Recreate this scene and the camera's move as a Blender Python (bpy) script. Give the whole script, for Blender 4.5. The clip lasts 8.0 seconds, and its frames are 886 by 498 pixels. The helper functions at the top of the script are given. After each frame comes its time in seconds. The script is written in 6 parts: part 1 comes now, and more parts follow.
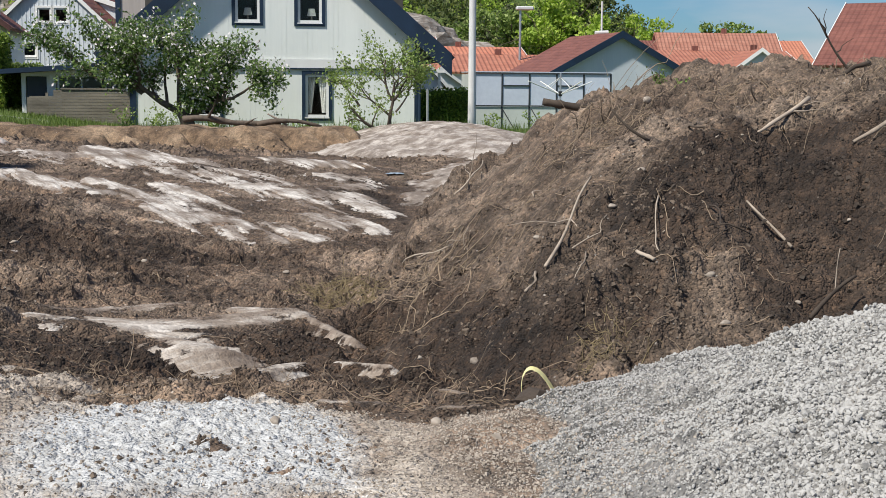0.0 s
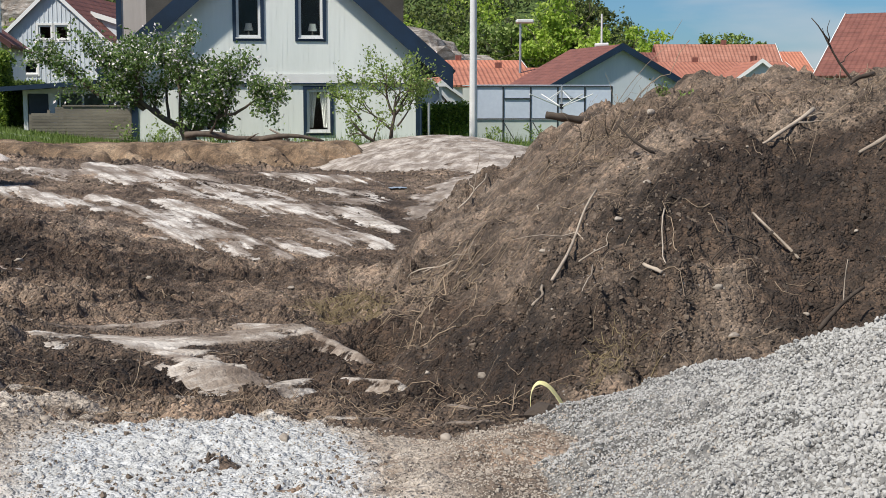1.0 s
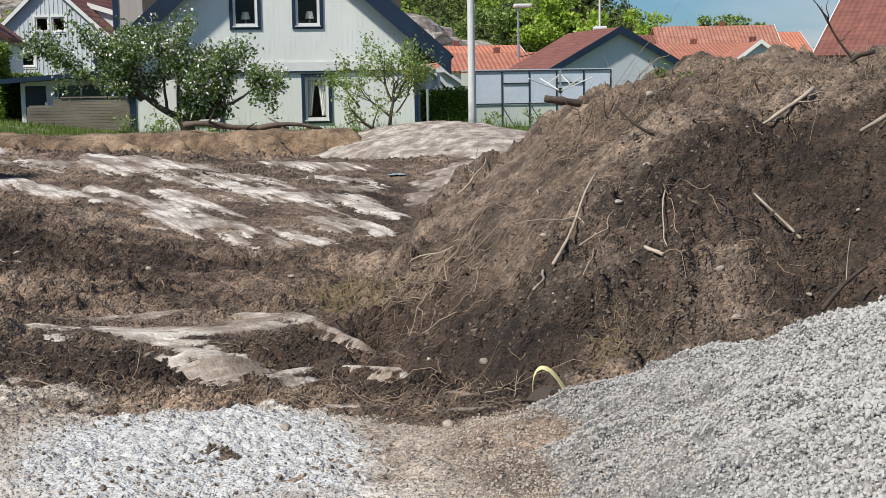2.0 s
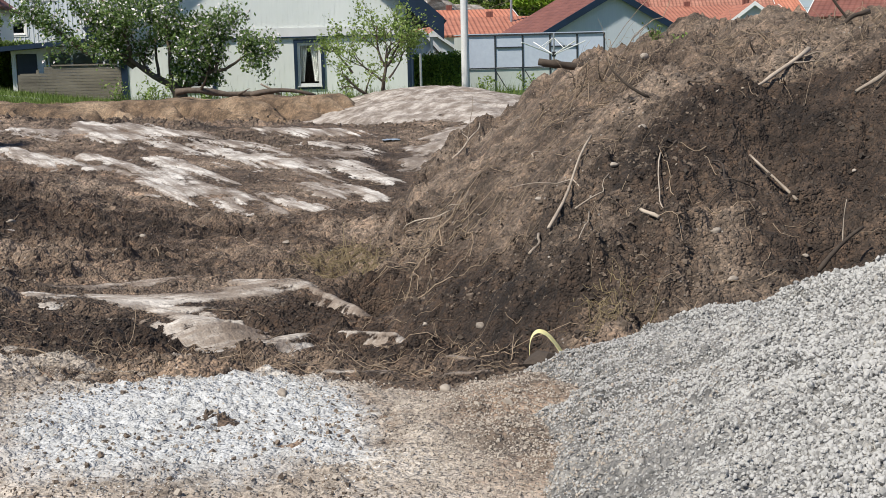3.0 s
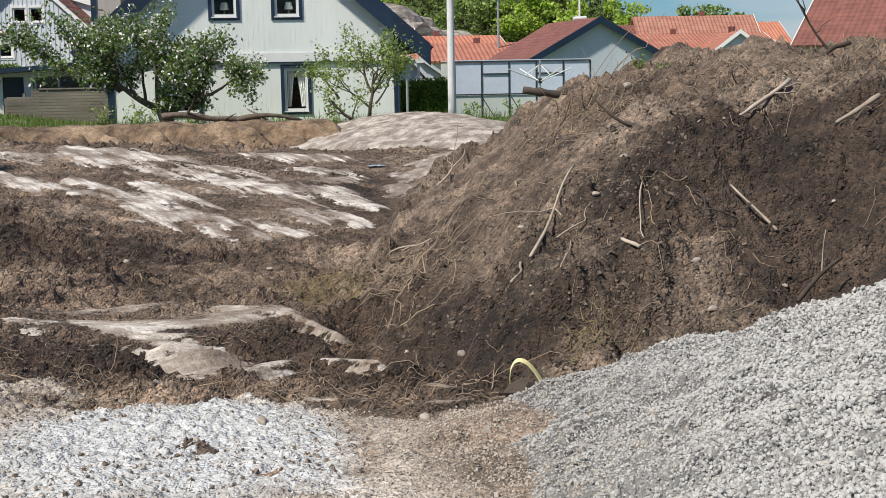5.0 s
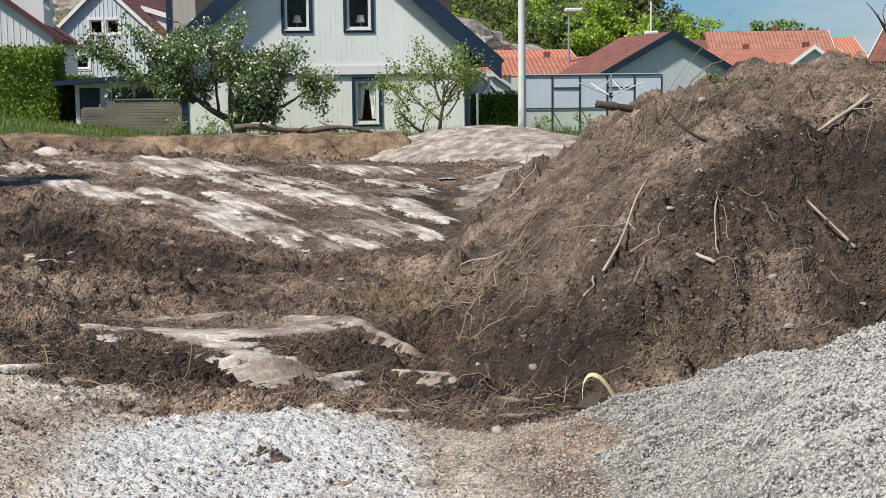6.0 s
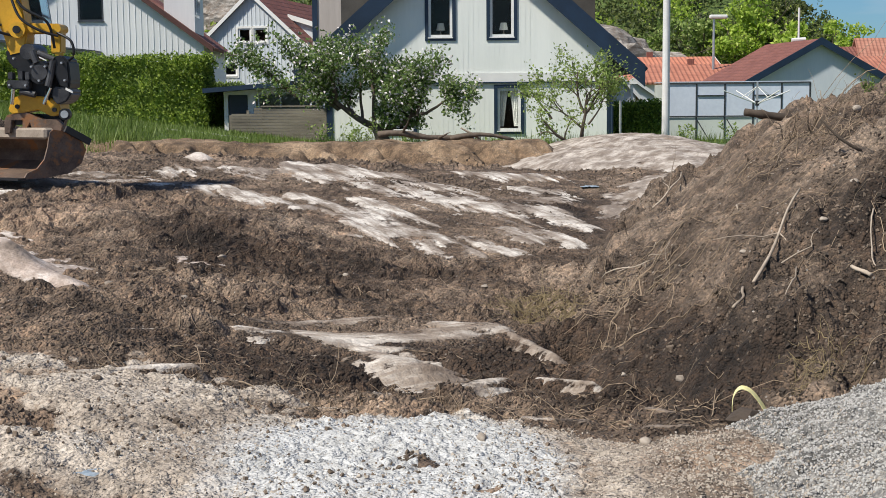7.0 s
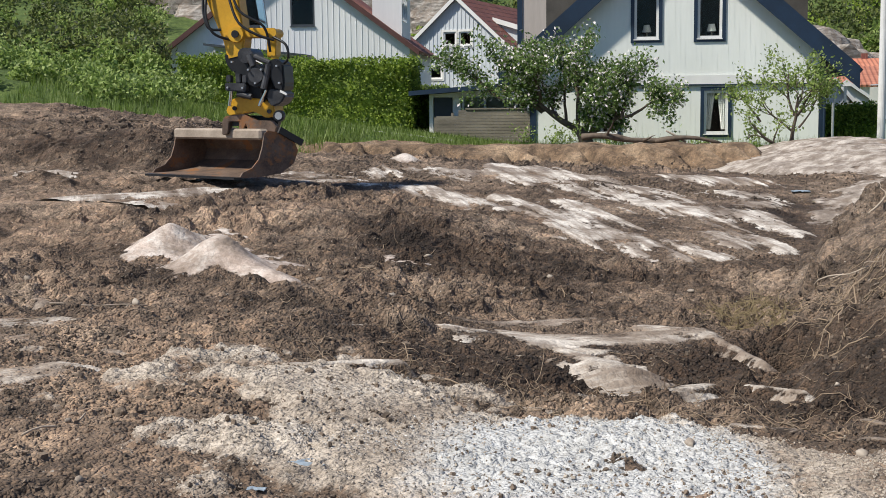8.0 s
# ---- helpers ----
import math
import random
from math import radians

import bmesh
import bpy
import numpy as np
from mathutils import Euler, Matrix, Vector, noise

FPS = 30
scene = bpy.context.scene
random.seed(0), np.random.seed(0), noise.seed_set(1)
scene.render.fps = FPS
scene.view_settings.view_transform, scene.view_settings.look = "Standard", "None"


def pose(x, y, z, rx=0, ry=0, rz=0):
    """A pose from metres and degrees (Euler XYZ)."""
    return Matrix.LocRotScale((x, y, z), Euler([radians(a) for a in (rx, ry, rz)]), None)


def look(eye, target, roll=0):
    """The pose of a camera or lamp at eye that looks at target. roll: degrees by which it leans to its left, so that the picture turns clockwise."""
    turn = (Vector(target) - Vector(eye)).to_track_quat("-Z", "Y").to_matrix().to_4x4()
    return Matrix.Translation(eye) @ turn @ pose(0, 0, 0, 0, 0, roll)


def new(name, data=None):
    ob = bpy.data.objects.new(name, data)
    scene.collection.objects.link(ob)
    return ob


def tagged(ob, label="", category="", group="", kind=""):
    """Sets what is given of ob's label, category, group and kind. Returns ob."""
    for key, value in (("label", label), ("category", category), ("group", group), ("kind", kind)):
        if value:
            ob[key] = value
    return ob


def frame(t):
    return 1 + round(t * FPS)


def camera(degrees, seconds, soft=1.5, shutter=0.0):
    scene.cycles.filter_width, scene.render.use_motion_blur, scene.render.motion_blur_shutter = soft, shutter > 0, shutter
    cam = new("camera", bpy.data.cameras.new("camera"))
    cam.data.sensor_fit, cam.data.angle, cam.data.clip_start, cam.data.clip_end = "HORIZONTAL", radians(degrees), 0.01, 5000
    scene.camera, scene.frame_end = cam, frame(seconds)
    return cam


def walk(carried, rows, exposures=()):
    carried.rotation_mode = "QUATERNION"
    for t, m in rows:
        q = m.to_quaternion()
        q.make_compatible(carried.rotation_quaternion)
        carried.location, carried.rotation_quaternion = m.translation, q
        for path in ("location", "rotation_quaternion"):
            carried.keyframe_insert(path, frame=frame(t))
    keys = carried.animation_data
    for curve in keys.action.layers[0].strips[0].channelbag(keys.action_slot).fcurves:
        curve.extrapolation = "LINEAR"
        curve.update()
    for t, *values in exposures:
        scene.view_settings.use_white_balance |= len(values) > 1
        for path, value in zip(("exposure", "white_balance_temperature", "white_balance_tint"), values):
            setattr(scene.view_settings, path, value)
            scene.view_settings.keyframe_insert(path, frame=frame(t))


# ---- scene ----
cam = camera(36.9, 8.0, soft=0.6)
PATH = [
    (0, (0.103, -0.087, 1.576), (0.385, 1.878, 1.33), 0.5),
    (0.5, (0.093, -0.076, 1.582), (0.378, 1.889, 1.345), 0.4),
    (1, (0.073, -0.061, 1.582), (0.353, 1.906, 1.356), 0.0),
    (1.2, (0.065, -0.045, 1.581), (0.345, 1.923, 1.357), -0.1),
    (2.3, (0.096, -0.007, 1.566), (0.373, 1.956, 1.302), -1.2),
    (2.5, (0.089, -0.003, 1.562), (0.367, 1.958, 1.285), -1.3),
    (3, (0.087, 0.015, 1.561), (0.371, 1.973, 1.263), -1.4),
    (3.5, (0.09, -0.004, 1.569), (0.386, 1.951, 1.267), -1.3),
    (4, (0.094, -0.004, 1.569), (0.406, 1.95, 1.279), -1.2),
    (4.2, (0.104, -0.004, 1.576), (0.419, 1.95, 1.292), -1.2),
    (5.3, (0.113, -0.024, 1.588), (0.407, 1.938, 1.335), -0.8),
    (5.5, (0.11, -0.013, 1.581), (0.386, 1.952, 1.333), -0.8),
    (6, (0.076, -0.008, 1.581), (0.282, 1.967, 1.341), -0.6),
    (6.5, (0.035, -0.003, 1.58), (0.145, 1.98, 1.348), -0.5),
    (7, (0.021, -0.003, 1.581), (0.02, 1.984, 1.354), -0.5),
    (7.5, (-0.018, -0.011, 1.578), (-0.148, 1.972, 1.352), -0.5),
    (8, (-0.025, -0.017, 1.569), (-0.325, 1.948, 1.349), -0.5),
]
walk(cam, [(t, look(eye, target, roll)) for t, eye, target, roll in PATH], exposures=[(0, 0.09, 6380, 8), (8, 0.15, 6500, 8)])  # path ends

# ---- light and sky ----
world = bpy.data.worlds.new("sky")
scene.world = world
world.use_nodes = True
wn, wl = world.node_tree.nodes, world.node_tree.links
sky = wn.new("ShaderNodeTexSky")
sky.sky_type, sky.sun_disc = "NISHITA", False
sky.sun_elevation, sky.sun_rotation = radians(50), radians(237)
sky.air_density, sky.dust_density, sky.ozone_density = 1.0, 0.4, 4.0
coord = wn.new("ShaderNodeTexCoord")
stretch = wn.new("ShaderNodeMapping")
stretch.inputs["Scale"].default_value = (1.0, 1.0, 4.5)
cloud = wn.new("ShaderNodeTexNoise")
cloud.inputs["Scale"].default_value, cloud.inputs["Detail"].default_value = 2.6, 7
cloud_ramp = wn.new("ShaderNodeValToRGB")
cloud_ramp.color_ramp.elements[0].position, cloud_ramp.color_ramp.elements[1].position = 0.5, 0.7
cloud_mix = wn.new("ShaderNodeMix")
cloud_mix.data_type = "RGBA"
cloud_mix.inputs[7].default_value = (6.6, 6.9, 7.4, 1)
wl.new(coord.outputs["Generated"], stretch.inputs["Vector"])
wl.new(stretch.outputs[0], cloud.inputs["Vector"])
wl.new(cloud.outputs[0], cloud_ramp.inputs[0])
wl.new(cloud_ramp.outputs[0], cloud_mix.inputs[0])
tint = wn.new("ShaderNodeMix")
tint.data_type, tint.blend_type = "RGBA", "MULTIPLY"
tint.inputs[0].default_value, tint.inputs[7].default_value = 1.0, (0.52, 0.76, 1.0, 1)
wl.new(sky.outputs[0], tint.inputs[6])
wl.new(tint.outputs[2], cloud_mix.inputs[6])
back = wn["Background"]
wl.new(cloud_mix.outputs[2], back.inputs["Color"])
back.inputs["Strength"].default_value = 0.08

sun = new("sun", bpy.data.lights.new("sun", "SUN"))
sun.data.energy, sun.data.angle, sun.data.color = 5.0, radians(3), (1.0, 0.93, 0.83)
sun.matrix_world = look((-16, -10.5, 23), (0, 0, 0))


# ---- materials ----
def node_material(name, rough=0.8, metal=0.0):
    m = bpy.data.materials.new(name)
    m.use_nodes = True
    b = m.node_tree.nodes["Principled BSDF"]
    b.inputs["Roughness"].default_value, b.inputs["Metallic"].default_value = rough, metal
    return m, m.node_tree.nodes, m.node_tree.links, b


def noise_node(n, l, vec, scale, detail=5, rough=0.6, stretch=None):
    tex = n.new("ShaderNodeTexNoise")
    tex.inputs["Scale"].default_value, tex.inputs["Detail"].default_value, tex.inputs["Roughness"].default_value = scale, detail, rough
    if stretch:
        mp = n.new("ShaderNodeMapping")
        mp.inputs["Scale"].default_value = stretch[:3]
        if len(stretch) > 3:
            mp.vector_type = "TEXTURE"
            mp.inputs["Rotation"].default_value = (0, 0, radians(stretch[3]))
        l.new(vec, mp.inputs["Vector"])
        vec = mp.outputs[0]
    l.new(vec, tex.inputs["Vector"])
    return tex.outputs[0]


def ramp_node(n, l, fac, stops):
    r = n.new("ShaderNodeValToRGB")
    e = r.color_ramp.elements
    e[0].position, e[0].color = stops[0][0], (*stops[0][1], 1)
    e[1].position, e[1].color = stops[-1][0], (*stops[-1][1], 1)
    for pos, col in stops[1:-1]:
        e.new(pos).color = (*col, 1)
    l.new(fac, r.inputs[0])
    return r.outputs[0]


def mix_node(n, l, fac, a, b, mode="MIX"):
    x = n.new("ShaderNodeMix")
    x.data_type, x.blend_type = "RGBA", mode
    for sock, v in ((0, fac), (6, a), (7, b)):
        if isinstance(v, (int, float)):
            x.inputs[sock].default_value = v
        elif isinstance(v, tuple):
            x.inputs[sock].default_value = (*v, 1)
        else:
            l.new(v, x.inputs[sock])
    return x.outputs[2]


def bump_node(n, l, b, height, strength, dist=0.02, under=None):
    u = n.new("ShaderNodeBump")
    u.inputs["Strength"].default_value, u.inputs["Distance"].default_value = strength, dist
    l.new(height, u.inputs["Height"])
    if under:
        l.new(under, u.inputs["Normal"])
    l.new(u.outputs[0], b.inputs["Normal"])
    return u.outputs[0]


def grey(v):
    return (v, v, v)


def weathered(name, dark, light, scale=3.0, grain=40.0, rough=0.8, metal=0.0, bump=0.3, dist=0.01, stretch=None, spots=None, island=0.0, random_ob=0.0):
    """Two scales of tone between dark and light, and fine relief."""
    m, n, l, b = node_material(name, rough, metal)
    vec = n.new("ShaderNodeTexCoord").outputs["Object"]
    big, fine = noise_node(n, l, vec, scale, 6, 0.6, stretch), noise_node(n, l, vec, grain, 4, 0.65, stretch)
    both = n.new("ShaderNodeMath")
    both.operation = "MULTIPLY_ADD"
    l.new(fine, both.inputs[0])
    both.inputs[1].default_value = 0.45
    l.new(big, both.inputs[2])
    shift = both.outputs[0]
    if island or random_ob:
        info = n.new("ShaderNodeNewGeometry" if island else "ShaderNodeObjectInfo").outputs["Random Per Island" if island else "Random"]
        more = n.new("ShaderNodeMath")
        more.operation = "MULTIPLY_ADD"
        l.new(info, more.inputs[0])
        more.inputs[1].default_value = island or random_ob
        l.new(shift, more.inputs[2])
        shift = more.outputs[0]
    top = 0.95 + (island or random_ob)
    col = ramp_node(n, l, shift, [(0.48, dark), (min(top, 1.0), light)])
    if spots:
        tone, size, cover = spots
        col = mix_node(n, l, ramp_node(n, l, noise_node(n, l, vec, size, 5, 0.7), [(cover, grey(0)), (cover + 0.08, grey(1))]), col, tone)
    l.new(col, b.inputs["Base Color"])
    if bump:
        bump_node(n, l, b, fine, bump, dist)
    return m


def soil_material(name, dark, mid, light, rough=0.95, damp=False, grit=1.0):
    m, n, l, b = node_material(name, rough)
    vec = n.new("ShaderNodeTexCoord").outputs["Object"]
    big = noise_node(n, l, vec, 0.9, 9, 0.66)
    col = ramp_node(n, l, big, [(0.36, dark), (0.5, mid), (0.64, light)])
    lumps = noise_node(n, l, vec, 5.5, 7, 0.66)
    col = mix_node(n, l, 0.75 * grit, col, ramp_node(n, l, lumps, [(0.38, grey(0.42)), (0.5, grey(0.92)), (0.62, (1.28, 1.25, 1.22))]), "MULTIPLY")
    cells = []
    for size in (22, 55):
        vor = n.new("ShaderNodeTexVoronoi")
        vor.inputs["Scale"].default_value = size
        warp = mix_node(n, l, 0.06, vec, n.new("ShaderNodeTexNoise").outputs["Color"], "ADD")
        warp.node.inputs[7].links[0].from_node.inputs["Scale"].default_value = size * 0.6
        l.new(warp, vor.inputs["Vector"])
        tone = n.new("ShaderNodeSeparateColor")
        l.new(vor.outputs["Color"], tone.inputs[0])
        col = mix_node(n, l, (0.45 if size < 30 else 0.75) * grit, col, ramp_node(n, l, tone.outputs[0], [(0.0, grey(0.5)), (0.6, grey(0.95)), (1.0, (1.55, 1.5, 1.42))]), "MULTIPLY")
        cells.append(ramp_node(n, l, vor.outputs["Distance"], [(0.0, grey(1.0)), (0.35, grey(0.75)), (0.8, grey(0.0))]))
    peb = n.new("ShaderNodeTexVoronoi")
    peb.inputs["Scale"].default_value = 34
    l.new(vec, peb.inputs["Vector"])
    cell = n.new("ShaderNodeSeparateColor")
    l.new(peb.outputs["Color"], cell.inputs[0])
    rare = ramp_node(n, l, cell.outputs[0], [(0.965, grey(0)), (0.97, grey(1))])
    near = ramp_node(n, l, peb.outputs["Distance"], [(0.22, grey(1)), (0.34, grey(0))])
    col = mix_node(n, l, mix_node(n, l, 1.0, rare, near, "MULTIPLY"), col, (0.36, 0.32, 0.28))
    if damp:
        # Attribute of damp soil and of shade painted into the hollows.
        at = n.new("ShaderNodeAttribute")
        at.attribute_name = "damp"
        damp_shade = n.new("ShaderNodeMath")
        damp_shade.operation = "MULTIPLY_ADD"
        l.new(noise_node(n, l, vec, 1.6, 8, 0.7), damp_shade.inputs[0])
        damp_shade.inputs[1].default_value = 1.0
        l.new(at.outputs["Fac"], damp_shade.inputs[2])
        col = mix_node(n, l, ramp_node(n, l, damp_shade.outputs[0], [(0.32, grey(1)), (0.42, grey(0))]), col, mix_node(n, l, 0.25, mix_node(n, l, 1.0, col, (1.5, 1.42, 1.34), "MULTIPLY"), light))
        col = mix_node(n, l, ramp_node(n, l, damp_shade.outputs[0], [(0.62, grey(0)), (0.95, grey(1))]), col, mix_node(n, l, 1.0, col, (0.38, 0.342, 0.32), "MULTIPLY"))
    l.new(col, b.inputs["Base Color"])
    first = bump_node(n, l, b, noise_node(n, l, vec, 9, 6, 0.65), 0.7 * grit, 0.05)
    second = bump_node(n, l, b, cells[0], 0.4 * grit, 0.025, first)
    bump_node(n, l, b, cells[1], 0.9 * grit, 0.014, second)
    return m


SITE = ((0.066, 0.045, 0.032), (0.172, 0.122, 0.088), (0.33, 0.25, 0.188))


def rock_material(name, dark, mid, light, turn, soiled=0.0, pull=5.0, long=7.0):
    """Bedrock that comes out of a film of the site's soil where it stands proud of it."""
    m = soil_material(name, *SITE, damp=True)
    n, l = m.node_tree.nodes, m.node_tree.links
    b = n["Principled BSDF"]
    soil = b.inputs["Base Color"].links[0].from_socket
    vec = n.new("ShaderNodeTexCoord").outputs["Object"]
    band = noise_node(n, l, vec, 3.6, 9, 0.7, (long, 1.0, 1.0, turn))
    col = ramp_node(n, l, band, [(0.38, dark), (0.48, mid), (0.56, light)])
    grain = noise_node(n, l, vec, 32, 8, 0.8)
    col = mix_node(n, l, 0.5, col, ramp_node(n, l, grain, [(0.4, grey(0.5)), (0.56, grey(1))]), "MULTIPLY")
    col = mix_node(n, l, ramp_node(n, l, noise_node(n, l, vec, 2.1, 7, 0.7), [(0.42, grey(0)), (0.64, grey(0.85))]), col, (0.19, 0.145, 0.11))
    at = n.new("ShaderNodeAttribute")
    at.attribute_name = "proud"
    film = n.new("ShaderNodeMath")
    film.operation = "MULTIPLY_ADD"
    l.new(at.outputs["Fac"], film.inputs[0])
    film.inputs[1].default_value = 1.6 * pull
    wide = n.new("ShaderNodeMath")
    wide.operation = "MULTIPLY_ADD"
    l.new(noise_node(n, l, vec, 3.4, 11, 0.78, (0.6 * long, 1.0, 1.0, turn)), wide.inputs[0])
    wide.inputs[1].default_value, wide.inputs[2].default_value = 1.7, -0.35
    l.new(wide.outputs[0], film.inputs[2])
    bared = ramp_node(n, l, film.outputs[0], [(0.56 + soiled, grey(0)), (0.62 + soiled, grey(0.6)), (0.74 + soiled, grey(1))])
    l.new(mix_node(n, l, bared, soil, col), b.inputs["Base Color"])
    calm = n.new("ShaderNodeMath")
    calm.operation = "MULTIPLY_ADD"
    l.new(bared, calm.inputs[0])
    calm.inputs[1].default_value, calm.inputs[2].default_value = -0.75, 1.0
    for node in n:
        if node.type == "BUMP":
            l.new(calm.outputs[0], node.inputs["Strength"])
    return m


def ground_material():
    """Bare soil, with lawn where the attribute says so."""
    m = soil_material("site_soil", *SITE, damp=True)
    n, l = m.node_tree.nodes, m.node_tree.links
    b = n["Principled BSDF"]
    soil = b.inputs["Base Color"].links[0].from_socket
    at = n.new("ShaderNodeAttribute")
    at.attribute_name = "lawn"
    vec = n.new("ShaderNodeTexCoord").outputs["Object"]
    edge = n.new("ShaderNodeMath")
    edge.operation = "MULTIPLY_ADD"
    l.new(noise_node(n, l, vec, 1.3, 7, 0.7), edge.inputs[0])
    edge.inputs[1].default_value = 0.9
    l.new(at.outputs["Fac"], edge.inputs[2])
    lawn = ramp_node(n, l, noise_node(n, l, vec, 2.5, 8, 0.7), [(0.3, (0.035, 0.06, 0.012)), (0.5, (0.08, 0.13, 0.025)), (0.7, (0.16, 0.2, 0.05))])
    l.new(mix_node(n, l, ramp_node(n, l, edge.outputs[0], [(0.9, grey(0)), (1.02, grey(1))]), soil, lawn), b.inputs["Base Color"])
    return m


def apron_material():
    """Tan stone fines, whitened by dust where it was tipped."""
    m = soil_material("crushed_fines", *SITE, damp=True)
    n, l = m.node_tree.nodes, m.node_tree.links
    b = n["Principled BSDF"]
    soil = b.inputs["Base Color"].links[0].from_socket
    at = n.new("ShaderNodeAttribute")
    at.attribute_name = "dust"
    vec = n.new("ShaderNodeTexCoord").outputs["Object"]
    edge = n.new("ShaderNodeMath")
    edge.operation = "MULTIPLY_ADD"
    l.new(noise_node(n, l, vec, 2.2, 8, 0.7), edge.inputs[0])
    edge.inputs[1].default_value = 0.9
    l.new(at.outputs["Fac"], edge.inputs[2])
    dust = ramp_node(n, l, noise_node(n, l, vec, 13, 10, 0.85), [(0.36, (0.30, 0.293, 0.282)), (0.47, (0.50, 0.496, 0.488)), (0.60, (0.66, 0.662, 0.66))])
    tan = ramp_node(n, l, noise_node(n, l, vec, 1.1, 9, 0.7), [(0.34, (0.25, 0.20, 0.158)), (0.5, (0.50, 0.425, 0.352)), (0.66, (0.70, 0.625, 0.545))])
    tan = mix_node(n, l, 0.75, tan, ramp_node(n, l, noise_node(n, l, vec, 30, 6, 0.8), [(0.42, grey(0.35)), (0.53, grey(1.0)), (0.66, grey(1.25))]), "MULTIPLY")
    rest = n.new("ShaderNodeAttribute")
    rest.attribute_name = "proud"
    film = n.new("ShaderNodeMath")
    film.operation = "MULTIPLY_ADD"
    l.new(rest.outputs["Fac"], film.inputs[0])
    film.inputs[1].default_value = 3.5
    l.new(noise_node(n, l, vec, 3.0, 10, 0.76, (1.25, 1.0, 1.0, 15)), film.inputs[2])
    cover = ramp_node(n, l, film.outputs[0], [(0.50, grey(0)), (0.66, grey(1))])
    trodden = n.new("ShaderNodeMath")
    trodden.operation = "ADD"
    l.new(at.outputs["Fac"], trodden.inputs[0])
    trodden.inputs[1].default_value = 1.0
    cover = mix_node(n, l, 1.0, cover, ramp_node(n, l, trodden.outputs[0], [(0.45, grey(0.15)), (0.95, grey(1))]), "MULTIPLY")
    white = ramp_node(n, l, edge.outputs[0], [(0.72, grey(0)), (1.2, grey(1))])
    l.new(mix_node(n, l, white, mix_node(n, l, cover, soil, tan), dust), b.inputs["Base Color"])
    for node in n:
        if node.type == "BUMP":
            node.inputs["Strength"].default_value = 0.6
    return m


def tile_material(name, dark, light, width=0.26, course=0.34):
    """Pantiles: x runs along the ridge, y down the slope."""
    m, n, l, b = node_material(name, 0.7)
    vec = n.new("ShaderNodeTexCoord").outputs["Object"]
    sep = n.new("ShaderNodeSeparateXYZ")
    l.new(vec, sep.inputs[0])

    def saw(sock, size):
        d = n.new("ShaderNodeMath")
        d.operation = "DIVIDE"
        l.new(sock, d.inputs[0])
        d.inputs[1].default_value = size
        f = n.new("ShaderNodeMath")
        f.operation = "FRACT"
        l.new(d.outputs[0], f.inputs[0])
        return f.outputs[0]

    across, down = saw(sep.outputs[0], width), saw(sep.outputs[1], course)
    h1 = ramp_node(n, l, across, [(0.0, grey(0.1)), (0.35, grey(1)), (0.75, grey(0.3)), (1.0, grey(0.1))])
    h2 = ramp_node(n, l, down, [(0.0, grey(0.2)), (0.9, grey(1)), (1.0, grey(0.0))])
    tone = ramp_node(n, l, noise_node(n, l, vec, 1.6, 8, 0.7), [(0.3, dark), (0.7, light)])
    gap = ramp_node(n, l, down, [(0.0, grey(0.45)), (0.12, grey(1)), (1.0, grey(1))])
    l.new(mix_node(n, l, 0.8, tone, gap, "MULTIPLY"), b.inputs["Base Color"])
    first = bump_node(n, l, b, h1, 0.9, 0.05)
    bump_node(n, l, b, h2, 0.8, 0.04, first)
    return m


def leaf_material(name, dark, mid, light):
    m, n, l, b = node_material(name, 0.55)
    info = n.new("ShaderNodeNewGeometry").outputs["Random Per Island"]
    col = ramp_node(n, l, info, [(0.0, dark), (0.55, mid), (1.0, light)])
    vec = n.new("ShaderNodeTexCoord").outputs["Object"]
    col = mix_node(n, l, 0.7, col, ramp_node(n, l, noise_node(n, l, vec, 1.7, 4), [(0.3, grey(0.5)), (0.65, grey(1.0))]), "MULTIPLY")
    l.new(col, b.inputs["Base Color"])
    thin = n.new("ShaderNodeBsdfTranslucent")
    l.new(col, thin.inputs["Color"])
    both = n.new("ShaderNodeMixShader")
    both.inputs[0].default_value = 0.45
    l.new(b.outputs[0], both.inputs[1])
    l.new(thin.outputs[0], both.inputs[2])
    l.new(both.outputs[0], n["Material Output"].inputs["Surface"])
    return m


def glass_material(name):
    m, n, l, b = node_material(name, 0.03)
    b.inputs["Transmission Weight"].default_value = 1.0
    b.inputs["Base Color"].default_value = (0.8, 0.85, 0.86, 1)
    b.inputs["IOR"].default_value = 1.25
    return m


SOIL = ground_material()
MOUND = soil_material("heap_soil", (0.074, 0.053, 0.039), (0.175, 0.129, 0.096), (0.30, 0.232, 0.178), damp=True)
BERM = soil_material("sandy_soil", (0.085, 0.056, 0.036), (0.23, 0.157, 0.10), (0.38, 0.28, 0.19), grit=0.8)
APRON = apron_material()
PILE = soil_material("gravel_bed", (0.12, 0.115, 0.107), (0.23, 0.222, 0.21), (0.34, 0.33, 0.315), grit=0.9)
ROCK = rock_material("bedrock", (0.20, 0.16, 0.135), (0.42, 0.36, 0.31), (0.80, 0.745, 0.685), 112, -0.06)
ROCK_FLAT = rock_material("flat_bedrock", (0.26, 0.20, 0.16), (0.46, 0.39, 0.325), (0.78, 0.71, 0.635), 35, -0.07, 6.0, 4.0)
ROCK_RISE = rock_material("rise_bedrock", (0.22, 0.18, 0.15), (0.40, 0.345, 0.30), (0.62, 0.555, 0.495), 75, 0.03, 3.0, 3.0)
